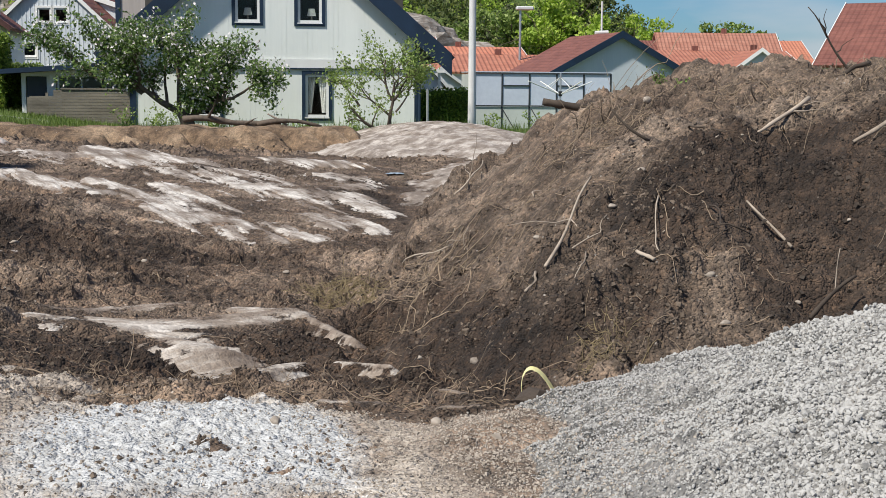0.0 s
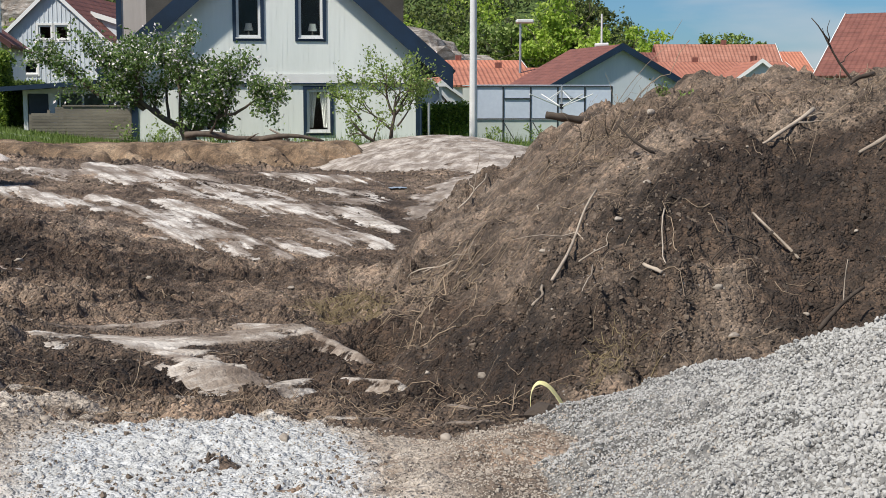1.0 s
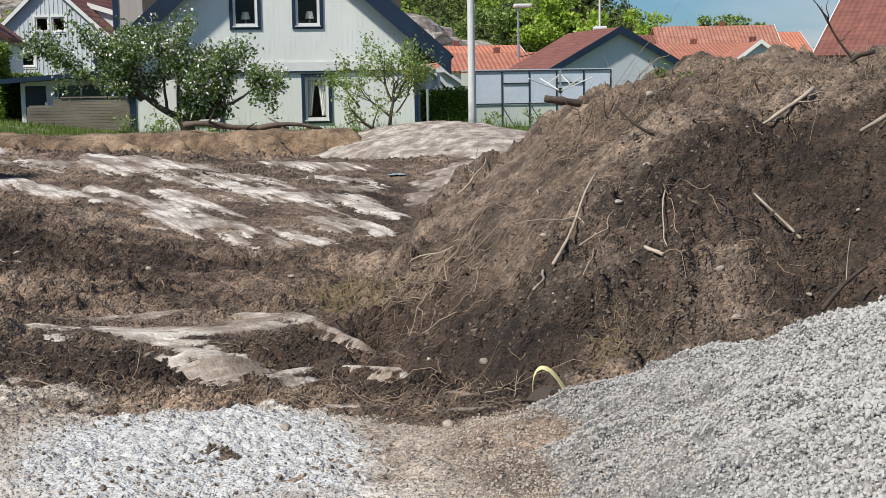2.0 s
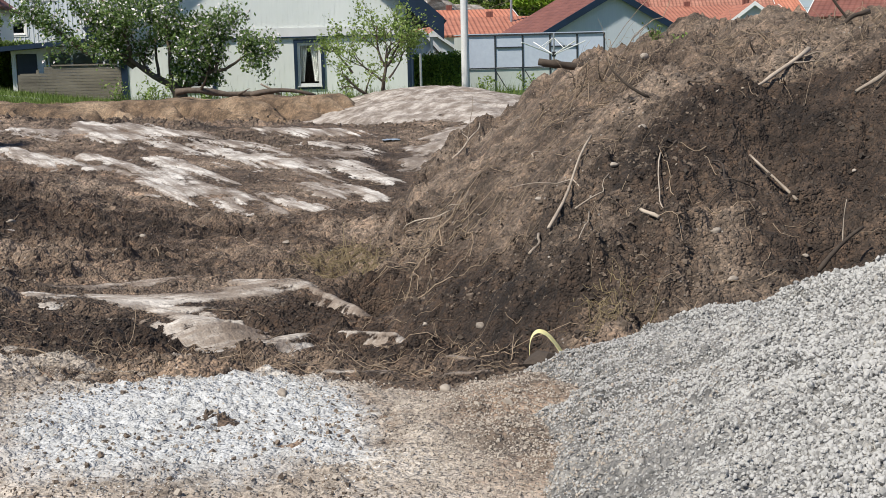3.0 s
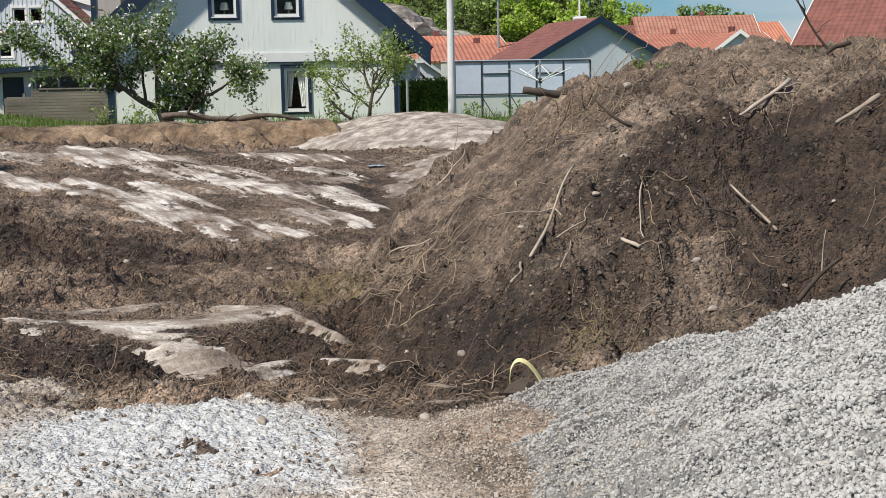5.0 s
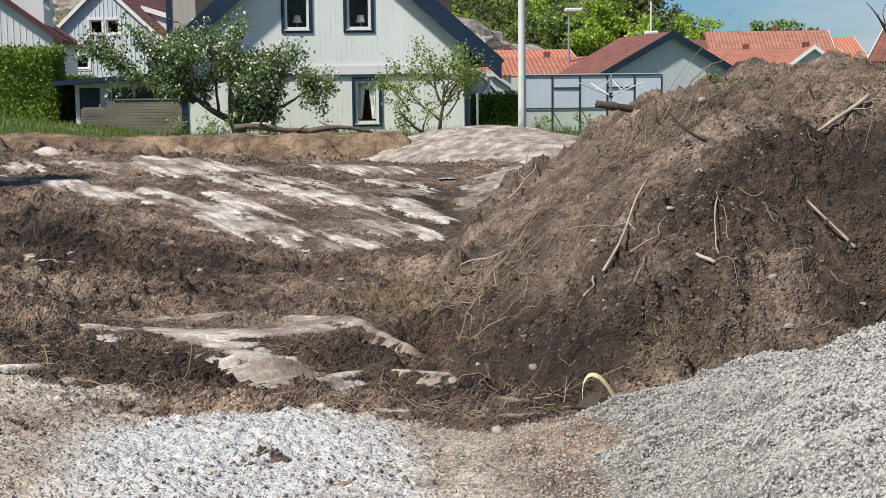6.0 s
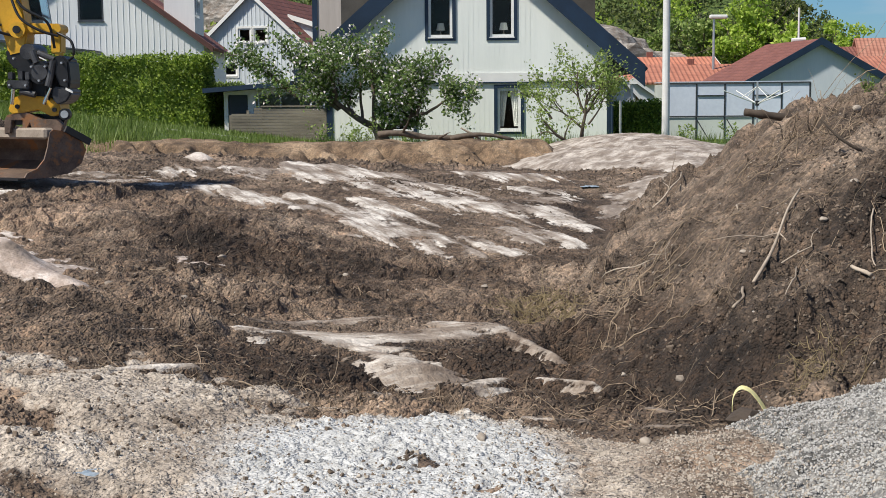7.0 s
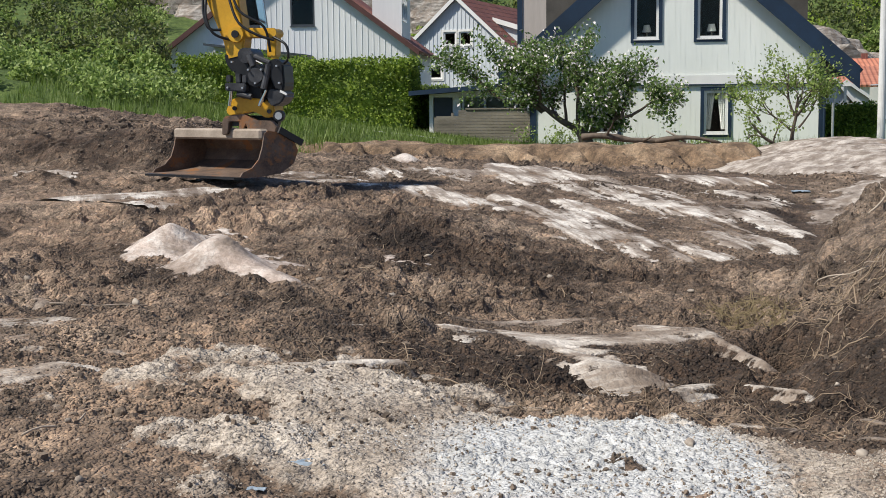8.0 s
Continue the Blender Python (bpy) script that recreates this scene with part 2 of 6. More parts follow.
ROCK_PALE = rock_material("pale_bedrock", (0.45, 0.355, 0.30), (0.60, 0.50, 0.44), (0.74, 0.665, 0.61), 119, 0.03, 5.0, 2.0)
STONE = weathered("crushed_stone", (0.10, 0.097, 0.092), (0.46, 0.446, 0.424), 3, 60, 0.85, bump=0.3, dist=0.004, island=0.6)
DUST = weathered("caked_dust", (0.26, 0.255, 0.25), (0.66, 0.655, 0.64), 4, 60, 0.95, bump=0.4, dist=0.004, island=0.3)
STONE_TAN = weathered("tan_stone", (0.11, 0.088, 0.068), (0.44, 0.38, 0.315), 4, 60, 0.85, bump=0.3, dist=0.004, island=0.5)
# Darker clods for damp soil and for the painted shade of the hollows.
CLOD_DARK = weathered("dark_clods", (0.012, 0.009, 0.007), (0.075, 0.056, 0.042), 1.2, 60, 0.9, bump=0.6, dist=0.008, island=0.25)
CLOD = weathered("soil_clods", (0.028, 0.021, 0.015), (0.20, 0.152, 0.114), 4.0, 60, 0.95, bump=0.8, dist=0.012, island=0.25)
PEBBLE = weathered("fieldstone", (0.15, 0.12, 0.095), (0.42, 0.36, 0.30), 6, 60, 0.85, bump=0.3, dist=0.004, random_ob=0.3)
BARK = weathered("bark", (0.05, 0.038, 0.028), (0.17, 0.13, 0.10), 8, 60, 0.9, bump=0.7, dist=0.01)
TWIG = weathered("dry_wood", (0.15, 0.115, 0.085), (0.46, 0.38, 0.30), 6, 80, 0.8, bump=0.4, dist=0.004, random_ob=0.25)
TWIG_DARK = weathered("damp_wood", (0.035, 0.025, 0.018), (0.10, 0.075, 0.055), 6, 80, 0.85, bump=0.4, dist=0.004)
ROOT = weathered("root_litter", (0.05, 0.036, 0.025), (0.32, 0.24, 0.165), 2, 50, 0.85, bump=0, island=0.5)
STRAW = weathered("dry_grass", (0.07, 0.052, 0.028), (0.24, 0.185, 0.10), 2, 50, 0.85, bump=0, island=0.4)
BOARD = weathered("white_boards", (0.73, 0.76, 0.72), (0.83, 0.855, 0.815), 0.8, 14, 0.6, bump=0.08, stretch=(1, 1, 0.12))
BOARD_BLUE = weathered("blue_grey_boards", (0.52, 0.57, 0.62), (0.64, 0.68, 0.71), 0.8, 14, 0.6, bump=0.08, stretch=(1, 1, 0.12))
BOARD_WHITE = weathered("bright_boards", (0.66, 0.68, 0.70), (0.78, 0.79, 0.80), 0.8, 14, 0.6, bump=0.08, stretch=(1, 1, 0.12))
BEIGE = weathered("beige_boards", (0.40, 0.35, 0.31), (0.52, 0.46, 0.42), 0.8, 14, 0.6, bump=0.08, stretch=(1, 1, 0.12))
# The dimness of the rooms is put into this colour.
ROOM_SHADE = weathered("room_shade", (0.05, 0.045, 0.04), (0.09, 0.082, 0.072), 2, 30, 0.9, bump=0.1)
NAVY = weathered("navy_paint", (0.006, 0.016, 0.034), (0.012, 0.032, 0.068), 1.5, 30, 0.5, bump=0.1)
TRIM = weathered("white_paint", (0.72, 0.72, 0.70), (0.82, 0.82, 0.80), 2, 40, 0.5, bump=0.05)
TILE_RED = tile_material("dark_red_tiles", (0.15, 0.055, 0.042), (0.27, 0.105, 0.078))
TILE_ORANGE = tile_material("orange_tiles", (0.34, 0.12, 0.075), (0.50, 0.21, 0.135))
TILE_PALE = tile_material("faded_red_tiles", (0.30, 0.12, 0.08), (0.46, 0.22, 0.155))
TILE_BRIGHT = tile_material("bright_orange_tiles", (0.46, 0.155, 0.09), (0.60, 0.25, 0.155))
ROOF_DARK = weathered("dark_roofing", (0.02, 0.028, 0.04), (0.05, 0.06, 0.075), 2, 40, 0.6, bump=0.2)
GLASS = glass_material("window_glass")
# Bluish white of reflected sky put into the pane colour.
GREENHOUSE_PANE = weathered("sky_reflection_pane", (0.50, 0.56, 0.66), (0.64, 0.70, 0.80), 0.5, 8, 0.12, bump=0.02)
GREENHOUSE_LOW = weathered("frosted_pane", (0.50, 0.54, 0.50), (0.62, 0.66, 0.62), 0.6, 10, 0.3, bump=0.02)
ALU_DARK = weathered("dark_metal_frame", (0.02, 0.025, 0.03), (0.05, 0.055, 0.065), 3, 40, 0.45, bump=0.05)
CURTAIN = weathered("curtain_cloth", (0.62, 0.60, 0.56), (0.80, 0.78, 0.74), 3, 40, 0.9, bump=0.2)
LATTICE = weathered("weathered_fence", (0.10, 0.088, 0.07), (0.25, 0.222, 0.178), 3, 40, 0.85, bump=0.3, stretch=(0.2, 1, 1))
POLE_WHITE = weathered("pole_paint", (0.56, 0.56, 0.55), (0.74, 0.74, 0.73), 2, 30, 0.4, bump=0.05)
STEEL = weathered("galvanised_steel", (0.42, 0.43, 0.44), (0.6, 0.61, 0.62), 4, 40, 0.4, 0.7, bump=0.05)
YELLOW = weathered("machine_yellow", (0.52, 0.27, 0.015), (0.72, 0.41, 0.03), 2, 30, 0.4, bump=0.08, spots=((0.16, 0.11, 0.06), 5, 0.66))
BLACK = weathered("black_steel", (0.004, 0.004, 0.005), (0.015, 0.015, 0.017), 4, 40, 0.45, bump=0.1)
DUSTY = weathered("dusty_steel", (0.20, 0.16, 0.125), (0.42, 0.35, 0.285), 3, 40, 0.8, bump=0.3)
# Black steel with the grey of its highlights put into the colour.
BLACK_HIGHLIT = weathered("highlit_black_steel", (0.015, 0.015, 0.017), (0.075, 0.075, 0.08), 5, 60, 0.4, bump=0.2)
CHROME = weathered("chrome_rod", (0.6, 0.6, 0.6), (0.8, 0.8, 0.8), 4, 40, 0.15, 1.0, bump=0)
BUCKET = weathered("worn_bucket_steel", (0.07, 0.048, 0.038), (0.25, 0.175, 0.13), 3, 30, 0.65, 0.25, bump=0.3, spots=((0.28, 0.13, 0.055), 3.5, 0.54))
STRAP = weathered("yellow_webbing", (0.74, 0.66, 0.26), (0.88, 0.82, 0.46), 12, 200, 0.7, bump=0.2, dist=0.002)
LEAF_APPLE = leaf_material("apple_leaves", (0.07, 0.125, 0.03), (0.19, 0.30, 0.075), (0.38, 0.50, 0.18))
LEAF_LIGHT = leaf_material("young_leaves", (0.13, 0.20, 0.045), (0.33, 0.45, 0.11), (0.52, 0.62, 0.22))
LEAF_HEDGE = leaf_material("hedge_leaves", (0.07, 0.12, 0.015), (0.23, 0.35, 0.045), (0.45, 0.55, 0.09))
LEAF_BRIGHT = leaf_material("spring_leaves", (0.26, 0.40, 0.04), (0.46, 0.63, 0.08), (0.64, 0.76, 0.16))
LEAF_WOOD = leaf_material("woodland_leaves", (0.035, 0.055, 0.018), (0.12, 0.155, 0.04), (0.30, 0.34, 0.10))
BLOSSOM = weathered("blossom", (0.62, 0.55, 0.55), (0.85, 0.82, 0.80), 4, 40, 0.7, bump=0)
GRASS = leaf_material("grass_blades", (0.10, 0.16, 0.025), (0.19, 0.29, 0.05), (0.34, 0.42, 0.13))
CONCRETE = weathered("pale_paving", (0.40, 0.39, 0.37), (0.52, 0.51, 0.49), 2, 40, 0.85, bump=0.2)


# ---- height fields ----
def lattice(ix, iy, seed):
    h = (ix.astype(np.int64) * 374761393 + iy.astype(np.int64) * 668265263 + seed * 974634777) & 0x7FFFFFFF
    h = ((h ^ (h >> 13)) * 1274126177) & 0x7FFFFFFF
    return ((h ^ (h >> 16)) & 0xFFFF) / 65535.0 - 0.5


def value_noise(x, y, seed=0):
    ix, iy = np.floor(x), np.floor(y)
    u, v = x - ix, y - iy
    u, v = u * u * u * (u * (6 * u - 15) + 10), v * v * v * (v * (6 * v - 15) + 10)
    a, b = lattice(ix, iy, seed), lattice(ix + 1, iy, seed)
    c, d = lattice(ix, iy + 1, seed), lattice(ix + 1, iy + 1, seed)
    return a + (b - a) * u + (c - a) * v + (a - b - c + d) * u * v


def fbm(x, y, size, octaves=5, seed=0, gain=0.5):
    out, amp = 0.0, 1.0
    for k in range(octaves):
        out = out + amp * value_noise(x / size * 2**k * 1.0 + 17.3 * k, y / size * 2**k + 9.1 * k, seed + k)
        amp *= gain
    return out


def step(a, b, x):
    t = np.clip((x - a) / (b - a), 0, 1)
    return t * t * (3 - 2 * t)


def dome(x, y, cx, cy, sx, sy, turn=0.0):
    c, s = math.cos(radians(turn)), math.sin(radians(turn))
    u, v = (x - cx) * c + (y - cy) * s, -(x - cx) * s + (y - cy) * c
    return np.exp(-((u / sx) ** 2) - (v / sy) ** 2)


def soft_min(*hs, k=9.0):
    return -np.log(sum(np.exp(-k * h) for h in hs)) / k


def lumpy(x, y, size, seed, fill=0.6):
    """Heights of separate rounded clods of about that size."""
    u, v = x / size, y / size
    u, v = u + 0.5 * value_noise(2.3 * u, 2.3 * v, seed + 5), v + 0.5 * value_noise(2.3 * u + 7, 2.3 * v, seed + 6)
    ix, iy = np.floor(u), np.floor(v)
    out = 0.0
    for dx in (-1, 0, 1):
        for dy in (-1, 0, 1):
            cx, cy = ix + dx, iy + dy
            r = (0.42 + 0.42 * lattice(cx, cy, seed + 2)) * (lattice(cx, cy, seed + 3) + 0.5 < fill) + 1e-3
            d = ((u - cx - 0.5 - 0.8 * lattice(cx, cy, seed)) ** 2 + (v - cy - 0.5 - 0.8 * lattice(cx, cy, seed + 1)) ** 2) / r**2
            out = np.maximum(out, 1.6 * r * np.clip(1 - d, 0, 1) ** 0.8)
    return out * size


def strips(x, y, rows):
    """How deep a place lies in a band of bared rock: 1 on its middle line, 0 at its edge, less outside. rows: x, y, x, y, half width."""
    out = -4.0
    for x0, y0, x1, y1, w in rows:
        dx, dy = x1 - x0, y1 - y0
        t = np.clip(((x - x0) * dx + (y - y0) * dy) / (dx * dx + dy * dy), 0, 1)
        out = np.maximum(out, 1 - np.hypot(x - x0 - t * dx, y - y0 - t * dy) / w)
    return np.maximum(out, -4.0)


SLAB = ((-3.6, 20.5, -2.6, 20.7, 0.61), (-2.6, 20.8, -1.1, 19.5, 0.61), (-1.1, 19.5, -0.1, 18.6, 0.55), (-0.1, 18.6, 0.65, 17.2, 0.52), (0.65, 17.2, 1.1, 15.2, 0.28),
        (-2.0, 21.6, -0.9, 20.6, 0.43), (-0.9, 20.6, 0.3, 19.3, 0.37), (0.3, 19.3, 0.9, 17.6, 0.28), (-3.2, 18.4, -2.3, 17.4, 0.34), (-2.3, 17.4, -1.85, 16.8, 0.24),
        (-1.9, 18.0, -1.1, 16.6, 0.24), (-1.0, 16.6, -0.55, 15.1, 0.39), (-1.0, 17.9, -0.35, 16.4, 0.34), (-0.35, 16.5, 0.0, 14.9, 0.34), (0.0, 15.1, 0.5, 14.2, 0.32),
        (1.1, 18.2, 1.5, 17.0, 0.24), (1.5, 17.0, 1.8, 16.0, 0.21), (1.36, 15.6, 1.47, 14.8, 0.15), (0.4, 21.5, 1.4, 21.4, 0.37), (1.4, 19.8, 1.7, 18.6, 0.24))
PATCH = ((-1.44, 9.9, -0.95, 10.4, 0.13), (-0.95, 10.4, -0.42, 10.7, 0.14), (-1.38, 9.3, -0.83, 9.6, 0.13), (-0.83, 9.65, 0.0, 10.1, 0.29), (-0.62, 9.4, -0.2, 8.95, 0.15),
         (-0.8, 9.4, -0.3, 9.5, 0.18), (-0.05, 10.55, 0.42, 10.5, 0.12), (0.42, 10.5, 0.75, 10.0, 0.08), (0.75, 10.0, 0.82, 9.68, 0.05))
SMEARS = ((-0.21, 8.02, 0.42, 8.72, 0.05), (-0.22, 7.95, 0.1, 8.06, 0.05), (0.67, 8.85, 1.0, 8.65, 0.04), (1.2, 7.68, 1.32, 7.45, 0.05), (1.13, 7.04, 1.33, 7.06, 0.05), (0.49, 7.32, 0.8, 7.2, 0.07), (0.8, 6.85, 1.0, 6.45, 0.05))
LEDGES = ((-7.3, 14.2, -6.4, 14.7, 0.16), (-6.4, 14.7, -5.5, 16.3, 0.4), (-5.45, 17.4, -5.0, 19.1, 0.5), (-5.0, 18.9, -4.0, 18.6, 0.4), (-9.6, 19.0, -9.0, 19.2, 0.25))
SHELVES = ((-4.4, 8.2, -3.96, 8.3, 0.2), (-3.75, 6.8, -3.46, 7.05, 0.18), (-2.15, 8.7, -1.85, 8.82, 0.05), (-4.9, 9.6, -4.46, 9.2, 0.07), (-2.1, 7.45, -1.5, 7.92, 0.04), (-4.1, 7.7, -3.9, 7.8, 0.12))


def lie(x, y):
    """The lie of the site, without its roughness."""
    h = -0.13 + 0.06 * np.clip(y - 13.5, 0, 8.5) - 0.05 * np.clip(x - 0.55, -7, 2) * step(11, 15, y) * (1 - step(23, 27, y))
    h = h + 0.27 * step(-0.3, -2.8, x) * step(5, 9, y) * (1 - step(13, 18, y)) + 0.10 * step(-0.4, -2.4, x) * (1 - step(5, 9, y))
    h = h - 0.20 * dome(x, y, 0.9, 9.3, 1.5, 2.3) - 0.09 * dome(x, y, -1.2, 10.3, 0.8, 0.7) - 0.5 * dome(x, y, 1.05, 10.25, 0.16, 0.22) ** 0.6 + 0.10 * dome(x, y, 1.08, 10.75, 0.3, 0.2)
    h = h - 0.36 * step(22.5, 26.5, y) + 0.10 * dome(x, y, -5.6, 17.5, 1.6, 1.2)
    h = h + 0.55 * step(19.4, 20.6, y) * step(-6.4, -7.8, x) * (1 - step(26, 30, y)) + 1.0 * step(21, 27, y) * step(-7, -12, x) * (1 - step(27, 33, y))
    h = h + step(29.5, 33, y) * (0.30 + 0.12 * np.clip(-x - 3.5, 0, 14)) + 0.9 * step(24, 40, y) * step(-9, -22, x)
    h = h - 0.25 * step(38, 44, y) * step(3, 8, x)
    away = x / np.maximum(y, 1.0)
    rise = step(92, 165, y) * (1 - step(0.20, 0.36, away)) * 15 + step(48, 100, y) * step(-0.24, -0.36, away) * 9
    h = h + rise + step(100, 400, y) * 1.0
    return h


def roughness(x, y):
    near = 1 - step(26, 34, y)
    rock = np.maximum.reduce([strips(x, y, rows) for rows in (PATCH, SMEARS, LEDGES, SHELVES)] + [0.28 * strips(x, y, SLAB)])
    rock = np.clip(step(-0.9, 0.15, rock) + dome(x, y, 4.0, 28, 3, 10), 0, 1)
    near = near * (1 - 0.8 * rock)
    calm = 0.45 + 0.55 * step(-0.25, 0.2, fbm(x, y, 1.7, 3, 13))
    r = 0.14 * fbm(x, y, 1.1, 6, 3, 0.6) + calm * (0.30 * lumpy(x, y, 0.36, 200, 0.45) + 0.45 * lumpy(x, y, 0.15, 210, 0.6) + 0.5 * lumpy(x, y, 0.07, 220, 0.65)) - 0.035
    return near * r * (0.5 + 0.5 * step(6.8, 8.2, y)) * (0.1 + 0.9 * step(2.0, 4.0, y)) + (1 - near) * 0.08 * fbm(x, y, 3.0, 3, 5) * (1 - 0.8 * rock) + step(90, 120, y) * 3 * fbm(x, y, 22, 4, 9)


def ground_height(x, y):
    return lie(x, y) + roughness(x, y)


def apron_height(x, y):
    edge = 7.0 + 0.10 * np.clip(-x, 0, 2.4) - 0.2 * np.clip(x, 0, 0.5) - 0.9 * np.clip(x - 0.5, 0, 0.5) + 0.45 * np.clip(x - 1.0, 0, 0.5) - 2.0 * np.clip(x - 1.5, 0, 1)
    s = np.minimum(np.minimum(edge - y, 0.42 * (x + 1.8 + 0.3 * (y - 5.5))), np.minimum(0.6 * (y + 1.8), 0.6 * (2.3 - x))) + 0.5 * fbm(x, y, 0.9, 7, 21, 0.68) + 0.5 * fbm(x, y * 2.5, 0.8, 5, 23) * step(0.2, -1.4, x) - 0.9 * dome(x, y, -1.3, 5.05, 0.5, 0.28)
    crust = 0.22 * lumpy(x, y, 0.11, 230, 0.5) + 0.3 * lumpy(x, y, 0.05, 240, 0.6) + 0.35 * lumpy(x, y, 0.028, 250, 0.6)
    return lie(x, y) + 0.01 + 0.03 * step(0.8, 1.4, x) * step(-0.2, 0.2, s) + 0.24 * np.clip(s, -0.4, 0.2) + 0.05 * fbm(x, y, 0.5, 5, 25) + crust * step(-0.25, 0.2, fbm(x, y, 0.7, 4, 27) + 0.1)


def pile_height(x, y):
    face = 0.39 + 0.37 * (x - 2.53) - 0.12 * (y - 5.46) - 0.06 * step(5.0, 5.9, y) * (step(2.35, 2.66, x) - step(2.67, 2.74, x))
    crest = 7.2 - 0.5 * np.clip(x - 1.67, 0, 9) - 0.55 * np.clip(x - 2.3, 0, 9) - 0.45 * np.clip(x - 2.65, 0, 9) - 1.3 * np.clip(1.67 - x, 0, 1.5)
    back = face + 0.9 * (crest - y)
    near = 0.2 + 0.7 * (y - 2.4) + 0.3 * (x - 2)
    h = soft_min(face, back, near, 2.2 - 0.55 * (x - 2.0), k=14.0)
    return h + 0.07 * fbm(x, y, 0.5, 5, 31) + 0.10 * fbm(x * 0.5, y + 0.6 * x, 0.9, 4, 33) + 0.25 * lumpy(x, y, 0.13, 260, 0.45) + 0.25 * lumpy(x, y, 0.05, 265, 0.5) - 0.02 - 0.10 * (1 - step(1.0, 1.5, x + 0.4 * fbm(x, y, 0.4, 4, 37)))


def mound_height(x, y):
    front = 0.05 + (0.47 - 0.13 * dome(x, y, 3.8, 8.7, 0.7, 1.2)) * (y - 7.5 + 0.35 * np.clip(x - 2.4, 0, 2)) + 0.1 * (x - 2.6) * step(4.0, 5.0, x)
    foot = 1.08 + 0.06 * np.clip(10 - y, 0, 5) ** 2 + 0.045 * np.clip(y - 11, 0, 12) ** 1.6
    left = -0.36 + 0.67 * (x - foot)
    top = 1.30 + 0.38 * step(3.6, 6.2, x) + 0.02 * (y - 11)
    back = 1.9 - 0.42 * (y - 16.5)
    h = soft_min(front, left, top, back, k=6.0)
    calm = 0.3 + 0.7 * step(-0.2, 0.2, fbm(x, y, 1.3, 4, 43))
    run = fbm(1.6 * x, 0.5 * y, 0.35, 4, 45)
    lumps = 0.24 * fbm(x, y, 0.9, 6, 41, 0.6) + 0.10 * run + calm * (0.34 * lumpy(x, y, 0.42, 270, 0.45) + 0.5 * lumpy(x, y, 0.17, 280, 0.55) + 0.5 * lumpy(x, y, 0.08, 290, 0.6)) - 0.07
    return h + 0.06 + lumps * step(-0.7, -0.1, h) - 0.7 * dome(x, y, 1.05, 10.25, 0.17, 0.23) - 0.24 * dome(x, y, 3.75, 7.75, 0.32, 0.22)


def berm_height(x, y):
    crest = 0.56 + 0.02 * np.clip(-x - 3, 0, 8) + 0.10 * fbm(x, y * 0.3, 2.5, 3, 51)
    wob = 0.5 * fbm(x, y * 0.2, 1.6, 4, 53)
    h = 0.05 + (crest - 0.05) * step(28.4, 30.4, y + wob) - 0.35 * step(31.6, 33.2, y)
    ends = step(-11, -9.2, x) * (1 - step(2.2, 3.4, x))
    gouge = 0.30 * np.abs(np.sin(3.4 * x + 2.2 * y + 3 * fbm(x, y, 1.5, 3, 59))) ** 3 * step(28.4, 29.2, y) * (1 - step(30, 30.6, y))
    h = h - 3.0 * (1 - step(27.5, 28.4, y))
    return h * ends - 0.5 * (1 - ends) + 0.11 * fbm(x, y, 0.7, 5, 57) - gouge


def streaks(x, y, turn, length, width, seed):
    c, s = math.cos(radians(turn)), math.sin(radians(turn))
    u, v = x * c + y * s, -x * s + y * c
    return fbm(u * width / length, v, width, 5, seed, 0.55)


def bared(x, y, rows, turn, pull, seed):
    """Scraped rock along bands, with its soil-filled furrows."""
    s = np.clip(strips(x, y, rows), -2.5, 0.8) + pull * streaks(x, y, turn, 2.6, 0.26, seed) + 0.7 * pull * streaks(x, y, turn, 1.0, 0.09, seed + 4)
    return lie(x, y) + np.where(s > 0, 0.022 * np.clip(2 * s, 0, 1), 0.05 * s) + 0.012 * fbm(x, y, 0.3, 4, seed + 8)


def slab_height(x, y):
    return bared(x, y, SLAB, 112, 1.15, 61)


def patch_height(x, y):
    return bared(x, y, PATCH, 35, 0.85, 71)


def smear_height(x, y):
    return bared(x, y, SMEARS, 40, 0.7, 75) - 0.013


def knob_height(x, y):
    return -0.10 + 0.78 * dome(x, y, 4.5, 30.5, 2.8, 12) + 0.10 * streaks(x, y, 105, 3.0, 0.9, 81) + 0.025 * streaks(x, y, 60, 1.2, 0.3, 83) - 0.5 * step(34, 36, y) - 3.0 * (1 - step(14, 17, y))


def ledge_height(x, y):
    return bared(x, y, LEDGES, 50, 0.9, 85) - 0.008


def peak(x, y, cx, cy, sx, sy, turn=0.0):
    return np.exp(0.4 - np.sqrt(0.16 - 2.0 * np.log(np.maximum(dome(x, y, cx, cy, sx, sy, turn), 1e-30))))


def hump_height(x, y):
    a = peak(x, y, -3.62, 10.8, 0.52, 0.6, -20)
    tail = dome(x, y, -2.95, 10.2, 0.85, 0.22, -45)
    return lie(x, y) - 0.09 + 0.36 * a + 0.13 * tail + 0.05 * fbm(x, y, 0.4, 5, 91)


def hump_back_height(x, y):
    a = peak(x, y, -4.52, 12.1, 0.42, 0.6)
    return lie(x, y) - 0.09 + 0.32 * a + 0.05 * fbm(x, y, 0.4, 5, 93)


def pink_height(x, y):
    return lie(x, y) - 0.22 + 0.36 * peak(x, y, -3.95, 21.7, 0.6, 0.5) + 0.05 * fbm(x, y, 0.6, 4, 95)


def shelf_height(x, y):
    """Thin rocky bands at the edge of the fines."""
    return bared(x, y, SHELVES, 30, 0.8, 97) - 0.012


